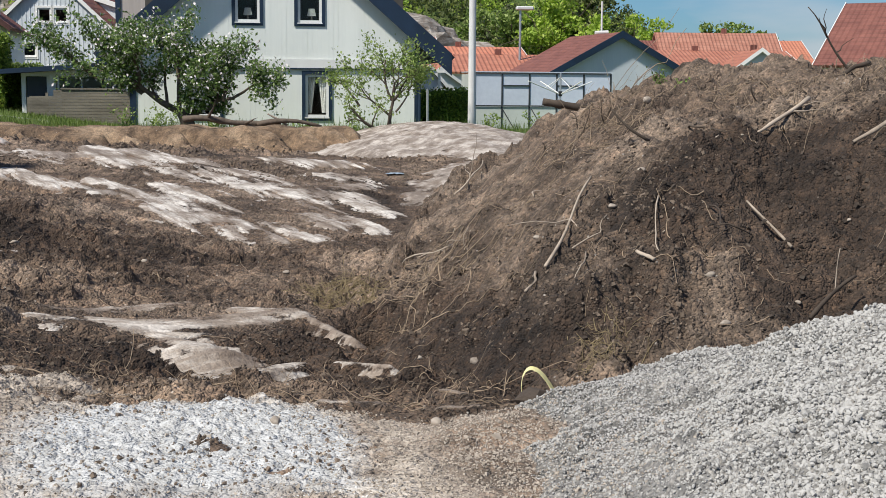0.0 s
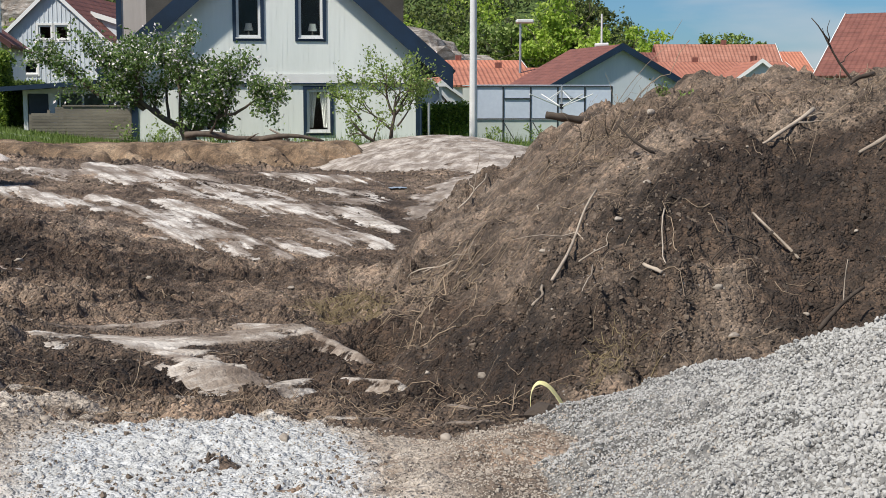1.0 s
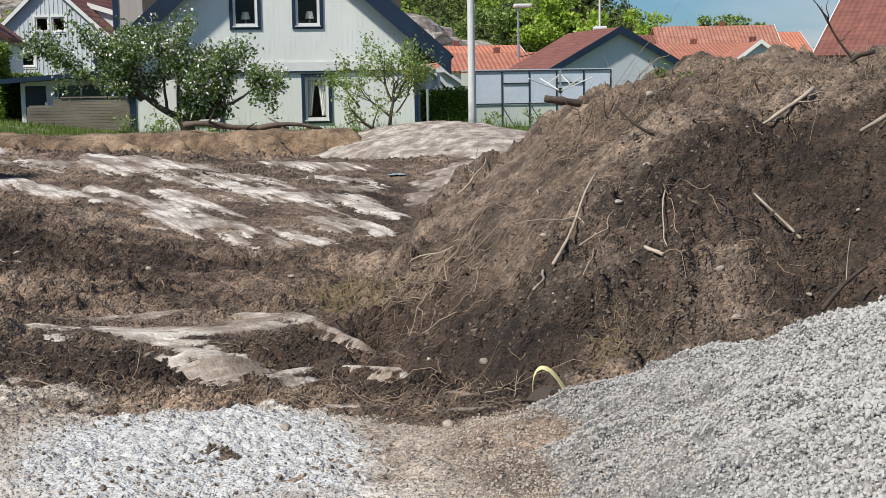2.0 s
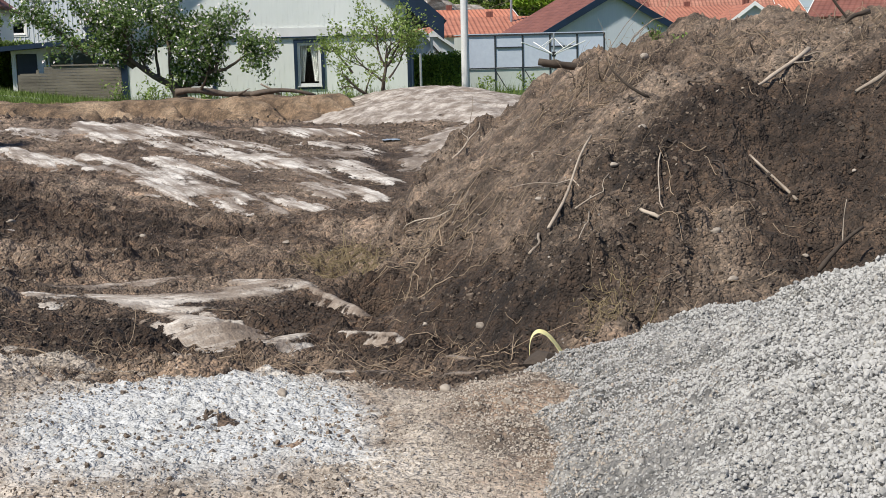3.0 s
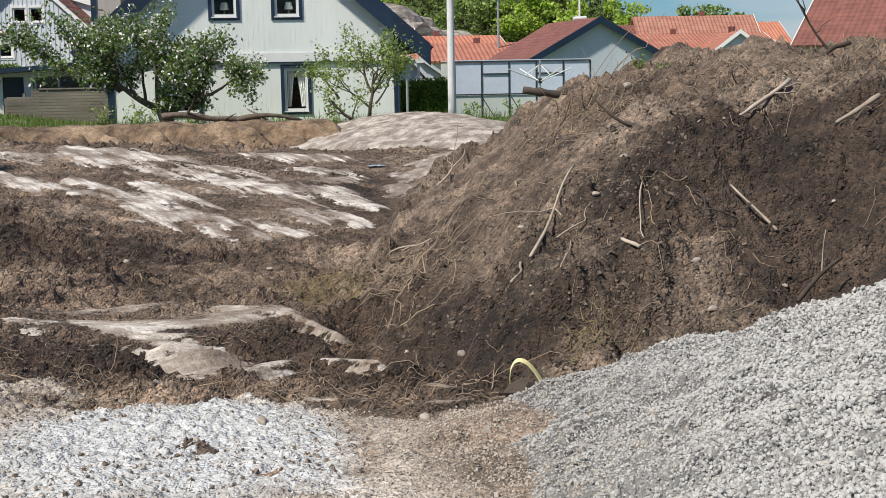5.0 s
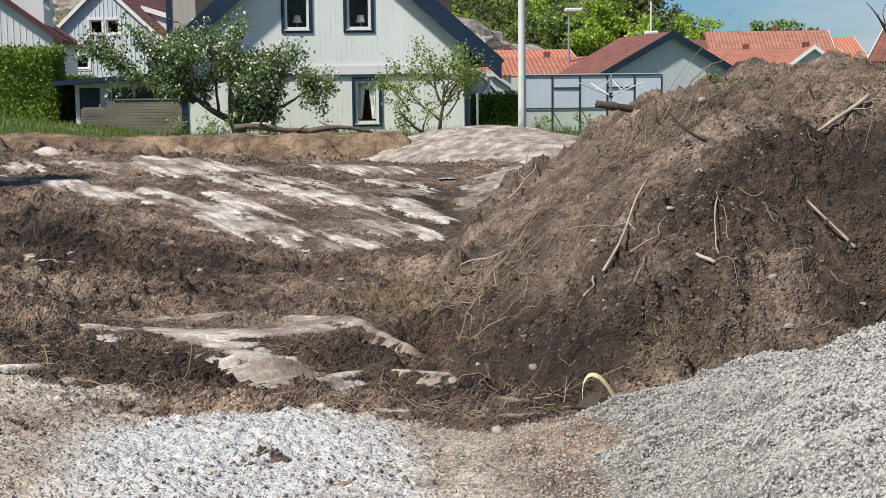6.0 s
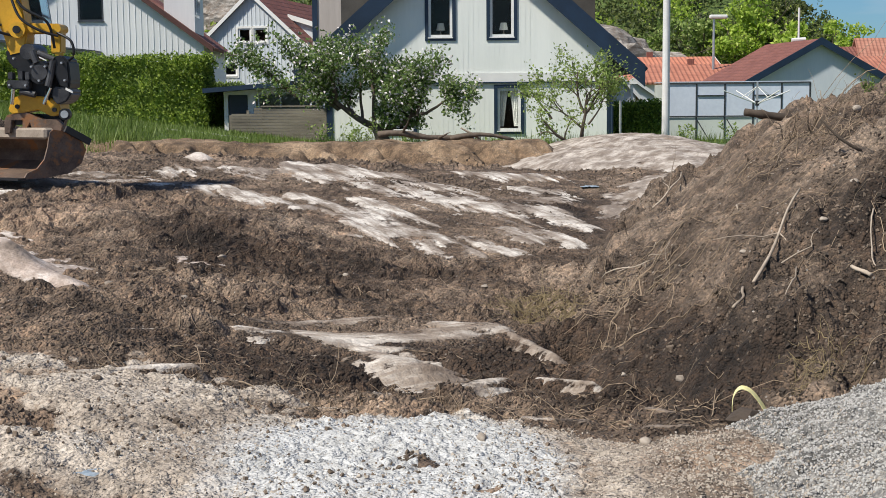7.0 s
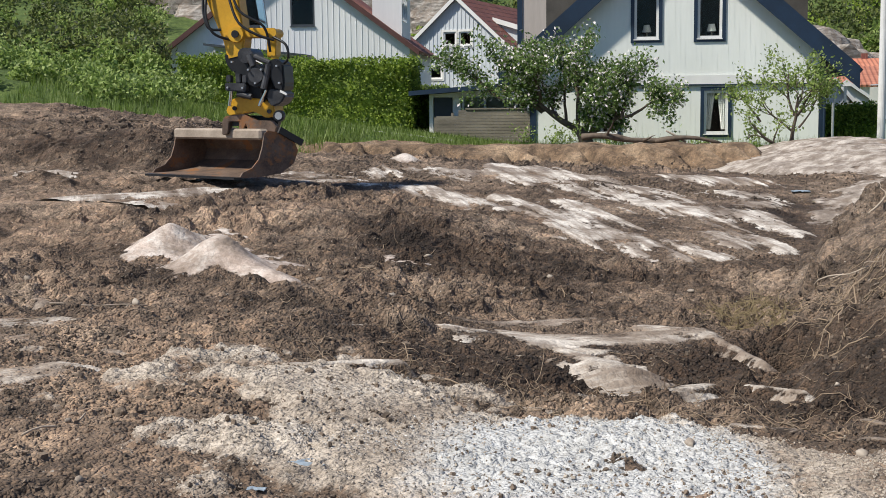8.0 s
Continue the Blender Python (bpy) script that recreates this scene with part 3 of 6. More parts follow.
# Damp soil; the shade of the burrow and heap hollow is painted in too.
def damp_shade_mask(x, y):
    return np.clip(1.6 * dome(x, y, 4.1, 9.0, 1.15, 1.1) + 0.68 * dome(x, y, 1.0, 9.5, 1.3, 1.7) + 0.9 * dome(x, y, 3.8, 7.8, 0.5, 0.5) + 1.2 * dome(x, y, 1.06, 10.35, 0.16, 0.3) + 0.35 * dome(x, y, -2.4, 13.4, 1.2, 1.5) + 0.7 * dome(x, y, -1.2, 8.6, 1.5, 0.6, -14) + 0.45 * dome(x, y, 1.6, 17.5, 1.2, 3.0) + 0.4 * dome(x, y, -1.6, 12.8, 1.6, 1.2) + 0.5 * dome(x, y, -9, 20.3, 2.5, 0.9) + 0.5 * dome(x, y, 2.0, 7.9, 0.8, 0.5), 0, 1) - 0.08 - 0.16 * dome(x, y, -4.6, 14.2, 2.2, 2.6) - 0.2 * dome(x, y, -2.7, 7.4, 1.5, 1.6) - 0.5 * dome(x, y, 2.12, 8.25, 0.28, 0.45) - 0.24 * dome(x, y, 2.7, 9.7, 0.7, 0.8) - 0.38 * dome(x, y, 3.2, 8.2, 0.22, 0.3) + 0.12 * dome(x, y, 3.2, 9.2, 0.8, 0.4) + 0.1 * dome(x, y, 1.5, 8.2, 0.6, 0.6)


def spaced(*runs):
    """Grid lines: runs of (start, stop, first step, last step)."""
    out = []
    for a, b, s0, s1 in runs:
        v = a
        while v < b - 1e-6:
            out.append(v)
            v += s0 + (s1 - s0) * (v - a) / (b - a)
    return np.array(out + [runs[-1][1]])


def sheet(name, height, xs, ys, material, floor=None, sink=0.06, attribute=None, crumbly=0.0):
    """A height field; where it lies more than sink under floor it is left away."""
    X, Y = np.meshgrid(xs, ys)
    if crumbly:
        r = np.random.default_rng(len(xs) + len(ys))
        X = X + 0.7 * r.uniform(-0.5, 0.5, X.shape) * np.gradient(xs)[None, :]
        Y = Y + 0.7 * r.uniform(-0.5, 0.5, X.shape) * np.gradient(ys)[:, None]
    Z = height(X, Y)
    if crumbly:
        Z = Z + crumbly * r.uniform(-1, 1, X.shape) ** 3 * (1 - step(26, 32, Y)) * step(2.0, 4.0, Y)
    nx, ny = len(xs), len(ys)
    idx = np.arange(nx * ny).reshape(ny, nx)
    quads = np.stack([idx[:-1, :-1], idx[:-1, 1:], idx[1:, 1:], idx[1:, :-1]], -1).reshape(-1, 4)
    if floor is not None:
        up = (Z > floor(X, Y) - sink).ravel()
        quads = quads[up[quads].any(1)]
    used = np.unique(quads)
    remap = np.zeros(nx * ny, int)
    remap[used] = np.arange(len(used))
    co = np.stack([X, Y, Z], -1).reshape(-1, 3)[used]
    me = bpy.data.meshes.new(name)
    me.from_pydata(co, [], remap[quads])
    me.polygons.foreach_set("use_smooth", np.full(len(me.polygons), not crumbly))
    me.materials.append(material)
    for key, mask in (attribute or ()):
        me.attributes.new(key, "FLOAT", "POINT").data.foreach_set("value", mask(co[:, 0], co[:, 1]).astype(np.float32))
    me.update()
    return new(name, me)


def lawn_mask(x, y):
    n = 0.5 * fbm(x, y, 3.0, 4, 101)
    return np.clip(step(30.8, 32.0, y + n) + step(-6.6, -8.0, x) * step(25.0, 28.5, y + 0.6 * (-x - 8) * 0.3 + 2 * n), 0, 1)


XS = np.concatenate([-spaced((6.5, 9.5, 0.05, 0.09), (9.5, 14, 0.1, 0.5), (14, 60, 0.5, 4), (60, 600, 5, 60))[::-1], spaced((-6.45, -4.5, 0.05, 0.03), (-4.5, 2.2, 0.027, 0.027), (2.2, 14, 0.15, 0.5), (14, 60, 0.5, 4), (60, 600, 5, 60))])
YS = spaced((-30, 3, 4, 0.3), (3, 6, 0.06, 0.03), (6, 13, 0.025, 0.025), (13, 34, 0.03, 0.17), (34, 60, 0.2, 1.0), (60, 200, 1.2, 4), (200, 900, 5, 80))
tagged(sheet("ground", ground_height, XS, YS, SOIL, crumbly=0.012, attribute=(("lawn", lawn_mask), ("damp", damp_shade_mask))), "bare dark brown soil of a dug-over building site, with lawn behind", "ground", kind="structure")


def overlay(name, height, x0, x1, y0, y1, dx, dy, material, label, category, kind="structure", sink=0.06, attribute=None, fine=None, crumbly=0.0):
    marks = [("proud", lambda x, y: np.minimum(height(x, y) - ground_height(x, y), 0.07)), ("damp", damp_shade_mask)] + list(attribute or ())
    ys = np.arange(y0, y1, dy) if fine is None else np.concatenate([np.arange(y0, fine[0], 3 * dy), np.arange(fine[0], fine[1], dy), np.arange(fine[1], y1, 2.5 * dy)])
    return tagged(sheet(name, height, np.arange(x0, x1, dx), ys, material, ground_height, sink, marks, crumbly), label, category, kind=kind)


def dust_mask(x, y):
    return np.clip(1.1 * dome(x, y, -0.15, 6.0, 0.9, 0.95), 0, 1) - 0.9 * dome(x, y, 1.2, 5.9, 0.42, 1.5)


overlay("gravel_apron", apron_height, -3.4, 3.2, -3.0, 9, 0.018, 0.018, APRON, "pale crushed stone fines spread over the soil", "gravel", fine=(4.3, 7.6), attribute=(("dust", dust_mask),))
overlay("gravel_pile", pile_height, 0.2, 6.5, 1.2, 8.6, 0.025, 0.025, PILE, "heap of grey crushed stone gravel", "gravel pile", fine=(3.2, 7.6), crumbly=0.012, sink=0.1)
overlay("earth_mound", mound_height, 0.2, 13, 6.0, 23, 0.026, 0.026, MOUND, "large heap of dug brown soil with roots and sticks", "earth mound", fine=(6.8, 13.0), crumbly=0.008, sink=0.1)
overlay("earth_berm", berm_height, -11.5, 3.6, 27.6, 33.6, 0.05, 0.05, BERM, "low bank of sandy brown soil before the gardens", "earth bank", sink=0.1, crumbly=0.014)
overlay("bedrock_slab", slab_height, -4.6, 2.6, 13.0, 25.5, 0.04, 0.05, ROCK, "pale pinkish bedrock bared in long streaks under soil", "rock")
overlay("bedrock_patch", patch_height, -2.6, 1.8, 8.0, 11.6, 0.025, 0.025, ROCK_FLAT, "flat pale bedrock patch showing through dark soil", "rock")
overlay("bedrock_smear", smear_height, -0.6, 1.9, 7.0, 9.0, 0.02, 0.02, ROCK_FLAT, "narrow strips of bedrock under thin soil", "rock")
overlay("bedrock_knob", knob_height, 0.3, 9.5, 16, 36, 0.06, 0.07, ROCK_RISE, "broad pale bedrock rise beside the soil bank", "rock")
overlay("bedrock_ledge", ledge_height, -9.5, -2.8, 14.5, 23, 0.04, 0.05, ROCK, "low bedrock ledge on the scraped site", "rock")
overlay("bedrock_shelf", shelf_height, -4.8, -1.2, 6.2, 9.2, 0.025, 0.025, ROCK_FLAT, "thin pale rocky bands under scattered soil", "rock")
overlay("bedrock_hump", hump_height, -5.0, -1.8, 9.5, 12.8, 0.025, 0.025, ROCK_PALE, "smooth whitish rounded rock hump in the soil", "rock")
overlay("bedrock_hump", hump_back_height, -6.0, -3.2, 10.6, 13.8, 0.025, 0.025, ROCK_PALE, "smooth whitish rounded rock hump in the soil", "rock")
overlay("bedrock_hump", pink_height, -5.2, -2.8, 20.6, 22.9, 0.04, 0.04, ROCK_PALE, "pinkish rounded rock at the top of the bedrock slab", "rock")


def surface_at(x, y):
    """The highest of the site's surfaces."""
    h = ground_height(x, y)
    for some in (apron_height, pile_height, mound_height, berm_height, slab_height, patch_height, knob_height, ledge_height, hump_height):
        h = np.maximum(h, some(x, y))
    return h


# ---- mesh helpers ----
def batch(name, verts, faces, material, smooth=False):
    """One mesh from arrays: verts (n, 3), faces (m, k) with the same k throughout."""
    verts, faces = np.asarray(verts, np.float32), np.asarray(faces, np.int32)
    me = bpy.data.meshes.new(name)
    me.vertices.add(len(verts))
    me.vertices.foreach_set("co", verts.ravel())
    me.loops.add(faces.size)
    me.loops.foreach_set("vertex_index", faces.ravel())
    me.polygons.add(len(faces))
    me.polygons.foreach_set("loop_start", np.arange(0, faces.size, faces.shape[1], dtype=np.int32))
    me.polygons.foreach_set("loop_total", np.full(len(faces), faces.shape[1], np.int32))
    me.polygons.foreach_set("use_smooth", np.full(len(faces), smooth))
    me.materials.append(material)
    me.update(calc_edges=True)
    return me


def part(name, bm, material, parent=None, label=""):
    """Links a bmesh as one mesh object under a thing or a part."""
    me = bpy.data.meshes.new(name)
    bm.normal_update()
    bm.to_mesh(me)
    bm.free()
    me.materials.append(material)
    ob = new(name, me)
    ob.parent = parent
    return tagged(ob, label)


def mesh_part(name, me, parent=None, label=""):
    ob = new(name, me)
    ob.parent = parent
    return tagged(ob, label)


def add_box(bm, x0, x1, y0, y1, z0, z1, m=None, bevel=0.0):
    made = bmesh.ops.create_cube(bm, size=1.0)["verts"]
    place = Matrix.Translation(((x0 + x1) / 2, (y0 + y1) / 2, (z0 + z1) / 2)) @ Matrix.Diagonal((abs(x1 - x0), abs(y1 - y0), abs(z1 - z0), 1))
    bmesh.ops.transform(bm, matrix=(m @ place) if m else place, verts=made)
    if bevel:
        edges = list({e for v in made for e in v.link_edges})
        bmesh.ops.bevel(bm, geom=edges, offset=bevel, segments=1, affect="EDGES")
    return bm


def box_mesh(*a, **k):
    return add_box(bmesh.new(), *a, **k)


def add_prism(bm, outline, y0, y1, m=None):
    """An outline in x and z, pushed from y0 to y1."""
    rings = [[bm.verts.new((m @ Vector((x, y, z))) if m else (x, y, z)) for x, z in outline] for y in (y0, y1)]
    k = len(outline)
    bm.faces.new(rings[0])
    bm.faces.new(rings[1][::-1])
    for i in range(k):
        bm.faces.new((rings[0][(i + 1) % k], rings[0][i], rings[1][i], rings[1][(i + 1) % k]))
    return bm


def tube_arrays(paths, radii, sides=5):
    """Tapered tubes as arrays. paths: (n, k, 3), radii: (n, k)."""
    P, R = np.asarray(paths, float), np.asarray(radii, float)
    n, k, _ = P.shape
    T = np.gradient(P, axis=1)
    T /= np.linalg.norm(T, axis=-1, keepdims=True) + 1e-9
    ref = np.where(np.abs(T[..., 2:3]) > 0.9, [1.0, 0, 0], [0, 0, 1.0])
    U = np.cross(T, ref)
    U /= np.linalg.norm(U, axis=-1, keepdims=True) + 1e-9
    V = np.cross(T, U)
    a = np.arange(sides) / sides * 2 * np.pi
    verts = P[:, :, None] + R[:, :, None, None] * (np.cos(a)[:, None] * U[:, :, None] + np.sin(a)[:, None] * V[:, :, None])
    idx = np.arange(n * k * sides).reshape(n, k, sides)
    nxt = np.roll(idx, -1, axis=2)
    faces = np.stack([idx[:, :-1], nxt[:, :-1], nxt[:, 1:], idx[:, 1:]], -1).reshape(-1, 4)
    return verts.reshape(-1, 3), faces


def rod(bm, a, b, r0, r1=None, sides=10):
    """A straight round bar from a to b."""
    a, b = Vector(a), Vector(b)
    made = bmesh.ops.create_cone(bm, cap_ends=True, segments=sides, radius1=r0, radius2=r0 if r1 is None else r1, depth=(b - a).length)["verts"]
    turn = (b - a).to_track_quat("Z", "Y").to_matrix().to_4x4()
    bmesh.ops.transform(bm, matrix=Matrix.Translation((a + b) / 2) @ turn, verts=made)
    return bm


ICO = bmesh.new()
bmesh.ops.create_icosphere(ICO, subdivisions=1, radius=1.0)
ICO_V = np.array([v.co[:] for v in ICO.verts])
ICO_F = np.array([[v.index for v in f.verts] for f in ICO.faces])
ICO.free()


BOX_V = np.array([(a, b, c) for a in (-1, 1) for b in (-1, 1) for c in (-1, 1)], float) * 0.62
BOX_F = np.array([(0, 1, 3), (0, 3, 2), (4, 6, 7), (4, 7, 5), (0, 4, 5), (0, 5, 1), (2, 3, 7), (2, 7, 6), (0, 2, 6), (0, 6, 4), (1, 5, 7), (1, 7, 3)])
OCT_V = np.array([(1, 0, 0), (-1, 0, 0), (0, 1, 0), (0, -1, 0), (0, 0, 1), (0, 0, -1)], float)
OCT_F = np.array([(0, 2, 4), (2, 1, 4), (1, 3, 4), (3, 0, 4), (2, 0, 5), (1, 2, 5), (3, 1, 5), (0, 3, 5)])


def turns(rng, n):
    q = rng.normal(size=(n, 4))
    q /= np.linalg.norm(q, axis=1, keepdims=True)
    w, x, y, z = q.T
    return np.stack([1 - 2 * (y * y + z * z), 2 * (x * y - z * w), 2 * (x * z + y * w), 2 * (x * y + z * w), 1 - 2 * (x * x + z * z), 2 * (y * z - x * w),
                     2 * (x * z - y * w), 2 * (y * z + x * w), 1 - 2 * (x * x + y * y)], -1).reshape(n, 3, 3)


def lumps_mesh(name, where, size, material, rng, flat=0.6, jag=0.28, form=None):
    """Many angular lumps as one mesh."""
    n = len(where)
    form_v, form_f = form or (ICO_V, ICO_F)
    shape = form_v[None] * (1 + rng.uniform(-jag, jag, (n, len(form_v), 1)))
    shape = shape * rng.uniform(flat, 1.0, (n, 1, 3))
    shape = np.einsum("nij,nkj->nki", turns(rng, n), shape)
    verts = where[:, None] + shape * size[:, None, None]
    faces = (form_f[None] + (np.arange(n) * len(form_v))[:, None, None]).reshape(-1, 3)
    return batch(name, verts.reshape(-1, 3), faces, material)


def strewn(rng, n, x0, x1, y0, y1, near=1.0):
    """Random places in a stretch of the site, denser towards small y where near > 1."""
    return rng.uniform(x0, x1, n), y0 + (y1 - y0) * rng.uniform(0, 1, n) ** near


def stuff(name, me, label, category):
    return tagged(new(name, me), label, category, kind="stuff")


# ---- loose stone and soil ----
rng = np.random.default_rng(7)
x, y = strewn(rng, 135000, 0.9, 3.6, 2.9, 7.5, 1.1)
keep = (pile_height(x, y) > np.maximum(ground_height(x, y), apron_height(x, y)) - 0.02) & (x < 0.7 * y + 0.2) & (rng.uniform(0, 1, len(x)) < 0.12 + step(1.05, 1.8, x + 0.4 * fbm(x, y, 0.4, 4, 37)))
x, y = x[keep], y[keep]
size = np.minimum(rng.lognormal(-5.2, 0.36, len(x)), 0.012) * (1 + 0.6 * step(1.6, 2.6, x + 0.35 * (5.2 - y)))
for some, form in ((size > 0.0096, None), (size <= 0.0096, (OCT_V, OCT_F))):
    me = lumps_mesh("gravel", np.stack([x, y, pile_height(x, y) + size * rng.uniform(-0.6, 0.9, len(x))], -1)[some], size[some] * (0.82 if form is None else 1.0), STONE, rng, form=form)
    stuff("gravel", me, "grey angular crushed stones covering the gravel heap", "gravel")

x, y = strewn(rng, 36000, -2.9, 2.2, 3.9, 8.0, 1.2)
keep = (apron_height(x, y) > np.maximum(ground_height(x, y), pile_height(x, y)) - 0.01) & (rng.uniform(0, 1, len(x)) > 0.75 * dust_mask(x, y))
x, y = x[keep], y[keep]
size = rng.lognormal(-5.35, 0.45, len(x))
stuff("gravel", lumps_mesh("gravel", np.stack([x, y, apron_height(x, y) + size * 0.2], -1), size, STONE_TAN, rng, 0.5, 0.3, (BOX_V, BOX_F)), "small pale stones strewn over crushed fines", "gravel")


x, y = strewn(rng, 26000, 0.3, 2.0, 4.3, 7.1, 1.0)
z = np.maximum(apron_height(x, y), pile_height(x, y))
keep = (z > ground_height(x, y)) & (rng.uniform(0, 1, len(x)) < 0.1 + 0.9 * dome(x, y, 1.2, 5.8, 0.40, 1.8))
x, y, z = x[keep], y[keep], z[keep]
size = np.minimum(rng.lognormal(-5.3, 0.4, len(x)), 0.013)
stuff("gravel", lumps_mesh("gravel", np.stack([x, y, z + size * rng.uniform(-0.3, 0.5, len(x))], -1), size, STONE_TAN, rng, 0.5, 0.3, (BOX_V, BOX_F)), "brownish stones mixed with soil at the foot of the gravel heap", "gravel")


def bare(x, y):
    """How far soil lies over rock and gravel."""
    return np.maximum(ground_height(x, y), np.maximum(mound_height(x, y), berm_height(x, y))) - np.maximum.reduce([apron_height(x, y), pile_height(x, y), slab_height(x, y), patch_height(x, y), smear_height(x, y), knob_height(x, y), hump_height(x, y), hump_back_height(x, y), shelf_height(x, y), ledge_height(x, y)]) + 0.025


def clods(n, x0, x1, y0, y1, near, middle, spread, height, label, extra=0.0):
    x, y = strewn(rng, n, x0, x1, y0, y1, near)
    loose = fbm(x, y, 1.4, 4, 111) > -0.12 + 0.3 * rng.uniform(-1, 1, len(x)) - extra
    keep = (bare(x, y) > 0.0) & loose
    x, y = x[keep], y[keep]
    size = np.minimum(rng.lognormal(middle, spread, len(x)), 0.026 + 0.016 * step(15, 20, y))
    # Clods in the hollows get the same painted dark as damp ones.
    damp_shade = damp_shade_mask(x, y) + fbm(x, y, 0.6, 4, 121) > 0.32
    for some, material, tone in ((~damp_shade, CLOD, "crumbled brown"), (damp_shade, CLOD_DARK, "dark damp and shade-toned")):
        if some.sum() > 50:
            for large in (True, False):
                pick = some & ((size > 0.011) == large)
                if pick.sum() > 30:
                    me = lumps_mesh("soil_clods", np.stack([x, y, height(x, y) - size * 0.1], -1)[pick], size[pick], material, rng, 0.6, 0.42, (BOX_V, BOX_F) if large else (OCT_V, OCT_F))
                    stuff("soil_clods", me, tone + label, "soil")


clods(54000, -6.8, 1.6, 6.0, 20.0, 1.8, -4.8, 0.6, ground_height, " soil clods on the ground")
clods(26000, -4.5, -0.2, 4.6, 8.2, 1.0, -5.05, 0.6, ground_height, " soil clods on the ground", 0.2)
clods(52000, 0.9, 8.0, 6.9, 13.5, 1.3, -4.85, 0.6, mound_height, " soil clods on the earth heap")
clods(1200, -10, 3, 28.4, 29.6, 1.0, -3.7, 0.4, berm_height, " soil clods on the low bank")
clods(4000, -11, -6.4, 18.5, 26, 1.0, -3.9, 0.5, ground_height, " soil clods on the raised bank", 0.3)
clods(12000, -5, 4, 19, 28.4, 1.0, -3.75, 0.4, ground_height, " soil clods below the low bank", 0.1)


x, y = strewn(rng, 3000, -2.6, 0.6, 4.2, 7.8, 1.0)
keep = (apron_height(x, y) > ground_height(x, y)) & (fbm(x, y, 0.7, 4, 131) + 0.25 * step(0.2, -1.8, x) > 0.16)
x, y = x[keep], y[keep]
size = np.minimum(rng.lognormal(-4.9, 0.5, len(x)), 0.02)
stuff("soil_clods", lumps_mesh("soil_clods", np.stack([x, y, apron_height(x, y) + size * 0.2], -1), size, CLOD, rng, 0.5, 0.4, (BOX_V, BOX_F)), "dark soil crumbs dropped on the pale fines", "soil")


x, y = strewn(rng, 16000, -1.8, 2.0, 4.4, 7.4, 1.0)
keep = (apron_height(x, y) > ground_height(x, y)) & (dust_mask(x, y) + fbm(x, y, 0.5, 4, 141) > 0.45)
x, y = x[keep], y[keep]
size = np.minimum(rng.lognormal(-5.6, 0.5, len(x)), 0.011)
stuff("dust_lumps", lumps_mesh("dust_lumps", np.stack([x, y, apron_height(x, y) - size * 0.15], -1), size, DUST, rng, 0.45, 0.4, (BOX_V, BOX_F)), "small whitish lumps of caked stone dust", "gravel")


def litter(name, n, x0, x1, y0, y1, near, length, radius, height, material, label, lift=0.25, steep=0.35):
    """Thin bent roots or stalks lying on and sticking out of the soil."""
    x, y = strewn(rng, n, x0, x1, y0, y1, near)
    keep = bare(x, y) > -0.02
    x, y = x[keep], y[keep]
    n, k = len(x), 9
    a = rng.uniform(0, 2 * np.pi, n)
    long = rng.lognormal(math.log(length), 0.5, n)
    bend = np.cumsum(rng.normal(0, 0.26, (n, k)), axis=1) + a[:, None]
    px = x[:, None] + np.cumsum(np.cos(bend), 1) * long[:, None] / k
    py = y[:, None] + np.cumsum(np.sin(bend), 1) * long[:, None] / k
    pz = height(px, py) + 0.008 + rng.uniform(0, lift, (n, 1)) * long[:, None] * np.linspace(0, 1, k) ** 1.5 * rng.choice([0, 1], (n, 1), p=[1 - steep, steep])
    r = 0.75 * radius * rng.lognormal(0, 0.35, (n, 1)) * np.linspace(1.2, 0.5, k)
    v, f = tube_arrays(np.stack([px, py, pz], -1), r, 4)
    return stuff(name, batch(name, v, f, material, True), label, "roots" if material is ROOT else "dry grass")


litter("root_litter", 260, 1.0, 7.5, 7.0, 14.0, 1.2, 0.24, 0.003, mound_height, ROOT, "thin tangled roots on the earth heap", 0.6)
litter("root_litter", 45, 1.0, 3.4, 7.4, 12.0, 1.0, 0.45, 0.0036, mound_height, ROOT, "long pale roots on the earth heap", 0.3)
litter("root_litter", 450, -6, 1.6, 7.3, 18.0, 1.6, 0.16, 0.003, ground_height, ROOT, "thin broken roots on bare soil", 0.5)
litter("root_litter", 500, -2.6, 1.6, 7.2, 8.4, 1.0, 0.14, 0.003, ground_height, ROOT, "thin broken roots along the gravel edge", 0.8)
litter("dry_grass", 420, 0.55, 1.15, 10.9, 11.7, 1.0, 0.18, 0.003, ground_height, STRAW, "matted dry grass lying on the soil", 0.6)
litter("dry_grass", 120, 2.0, 2.45, 7.4, 7.8, 1.0, 0.10, 0.002, mound_height, STRAW, "matted dry grass at the foot of the heap", 0.6)
litter("root_litter", 150, 3.0, 3.9, 11.8, 13.4, 1.0, 0.32, 0.004, mound_height, ROOT, "brushy dead twigs on the shoulder of the heap", 0.7, 0.8)
litter("root_litter", 90, 1.2, 1.9, 10.2, 11.6, 1.0, 0.35, 0.0038, mound_height, ROOT, "tangled roots at the foot of the heap", 0.5)
litter("dry_grass", 520, 4.4, 7.4, 10.2, 12.6, 1.0, 0.26, 0.0035, mound_height, ROOT, "hanging roots and dead grass on the crest of the heap", 0.45, 0.7)


# ---- houses ----
def thing(name, label, category, m, group="", kind=""):
    ob = new(name)
    ob.matrix_basis = m
    return tagged(ob, label, category, group, kind)


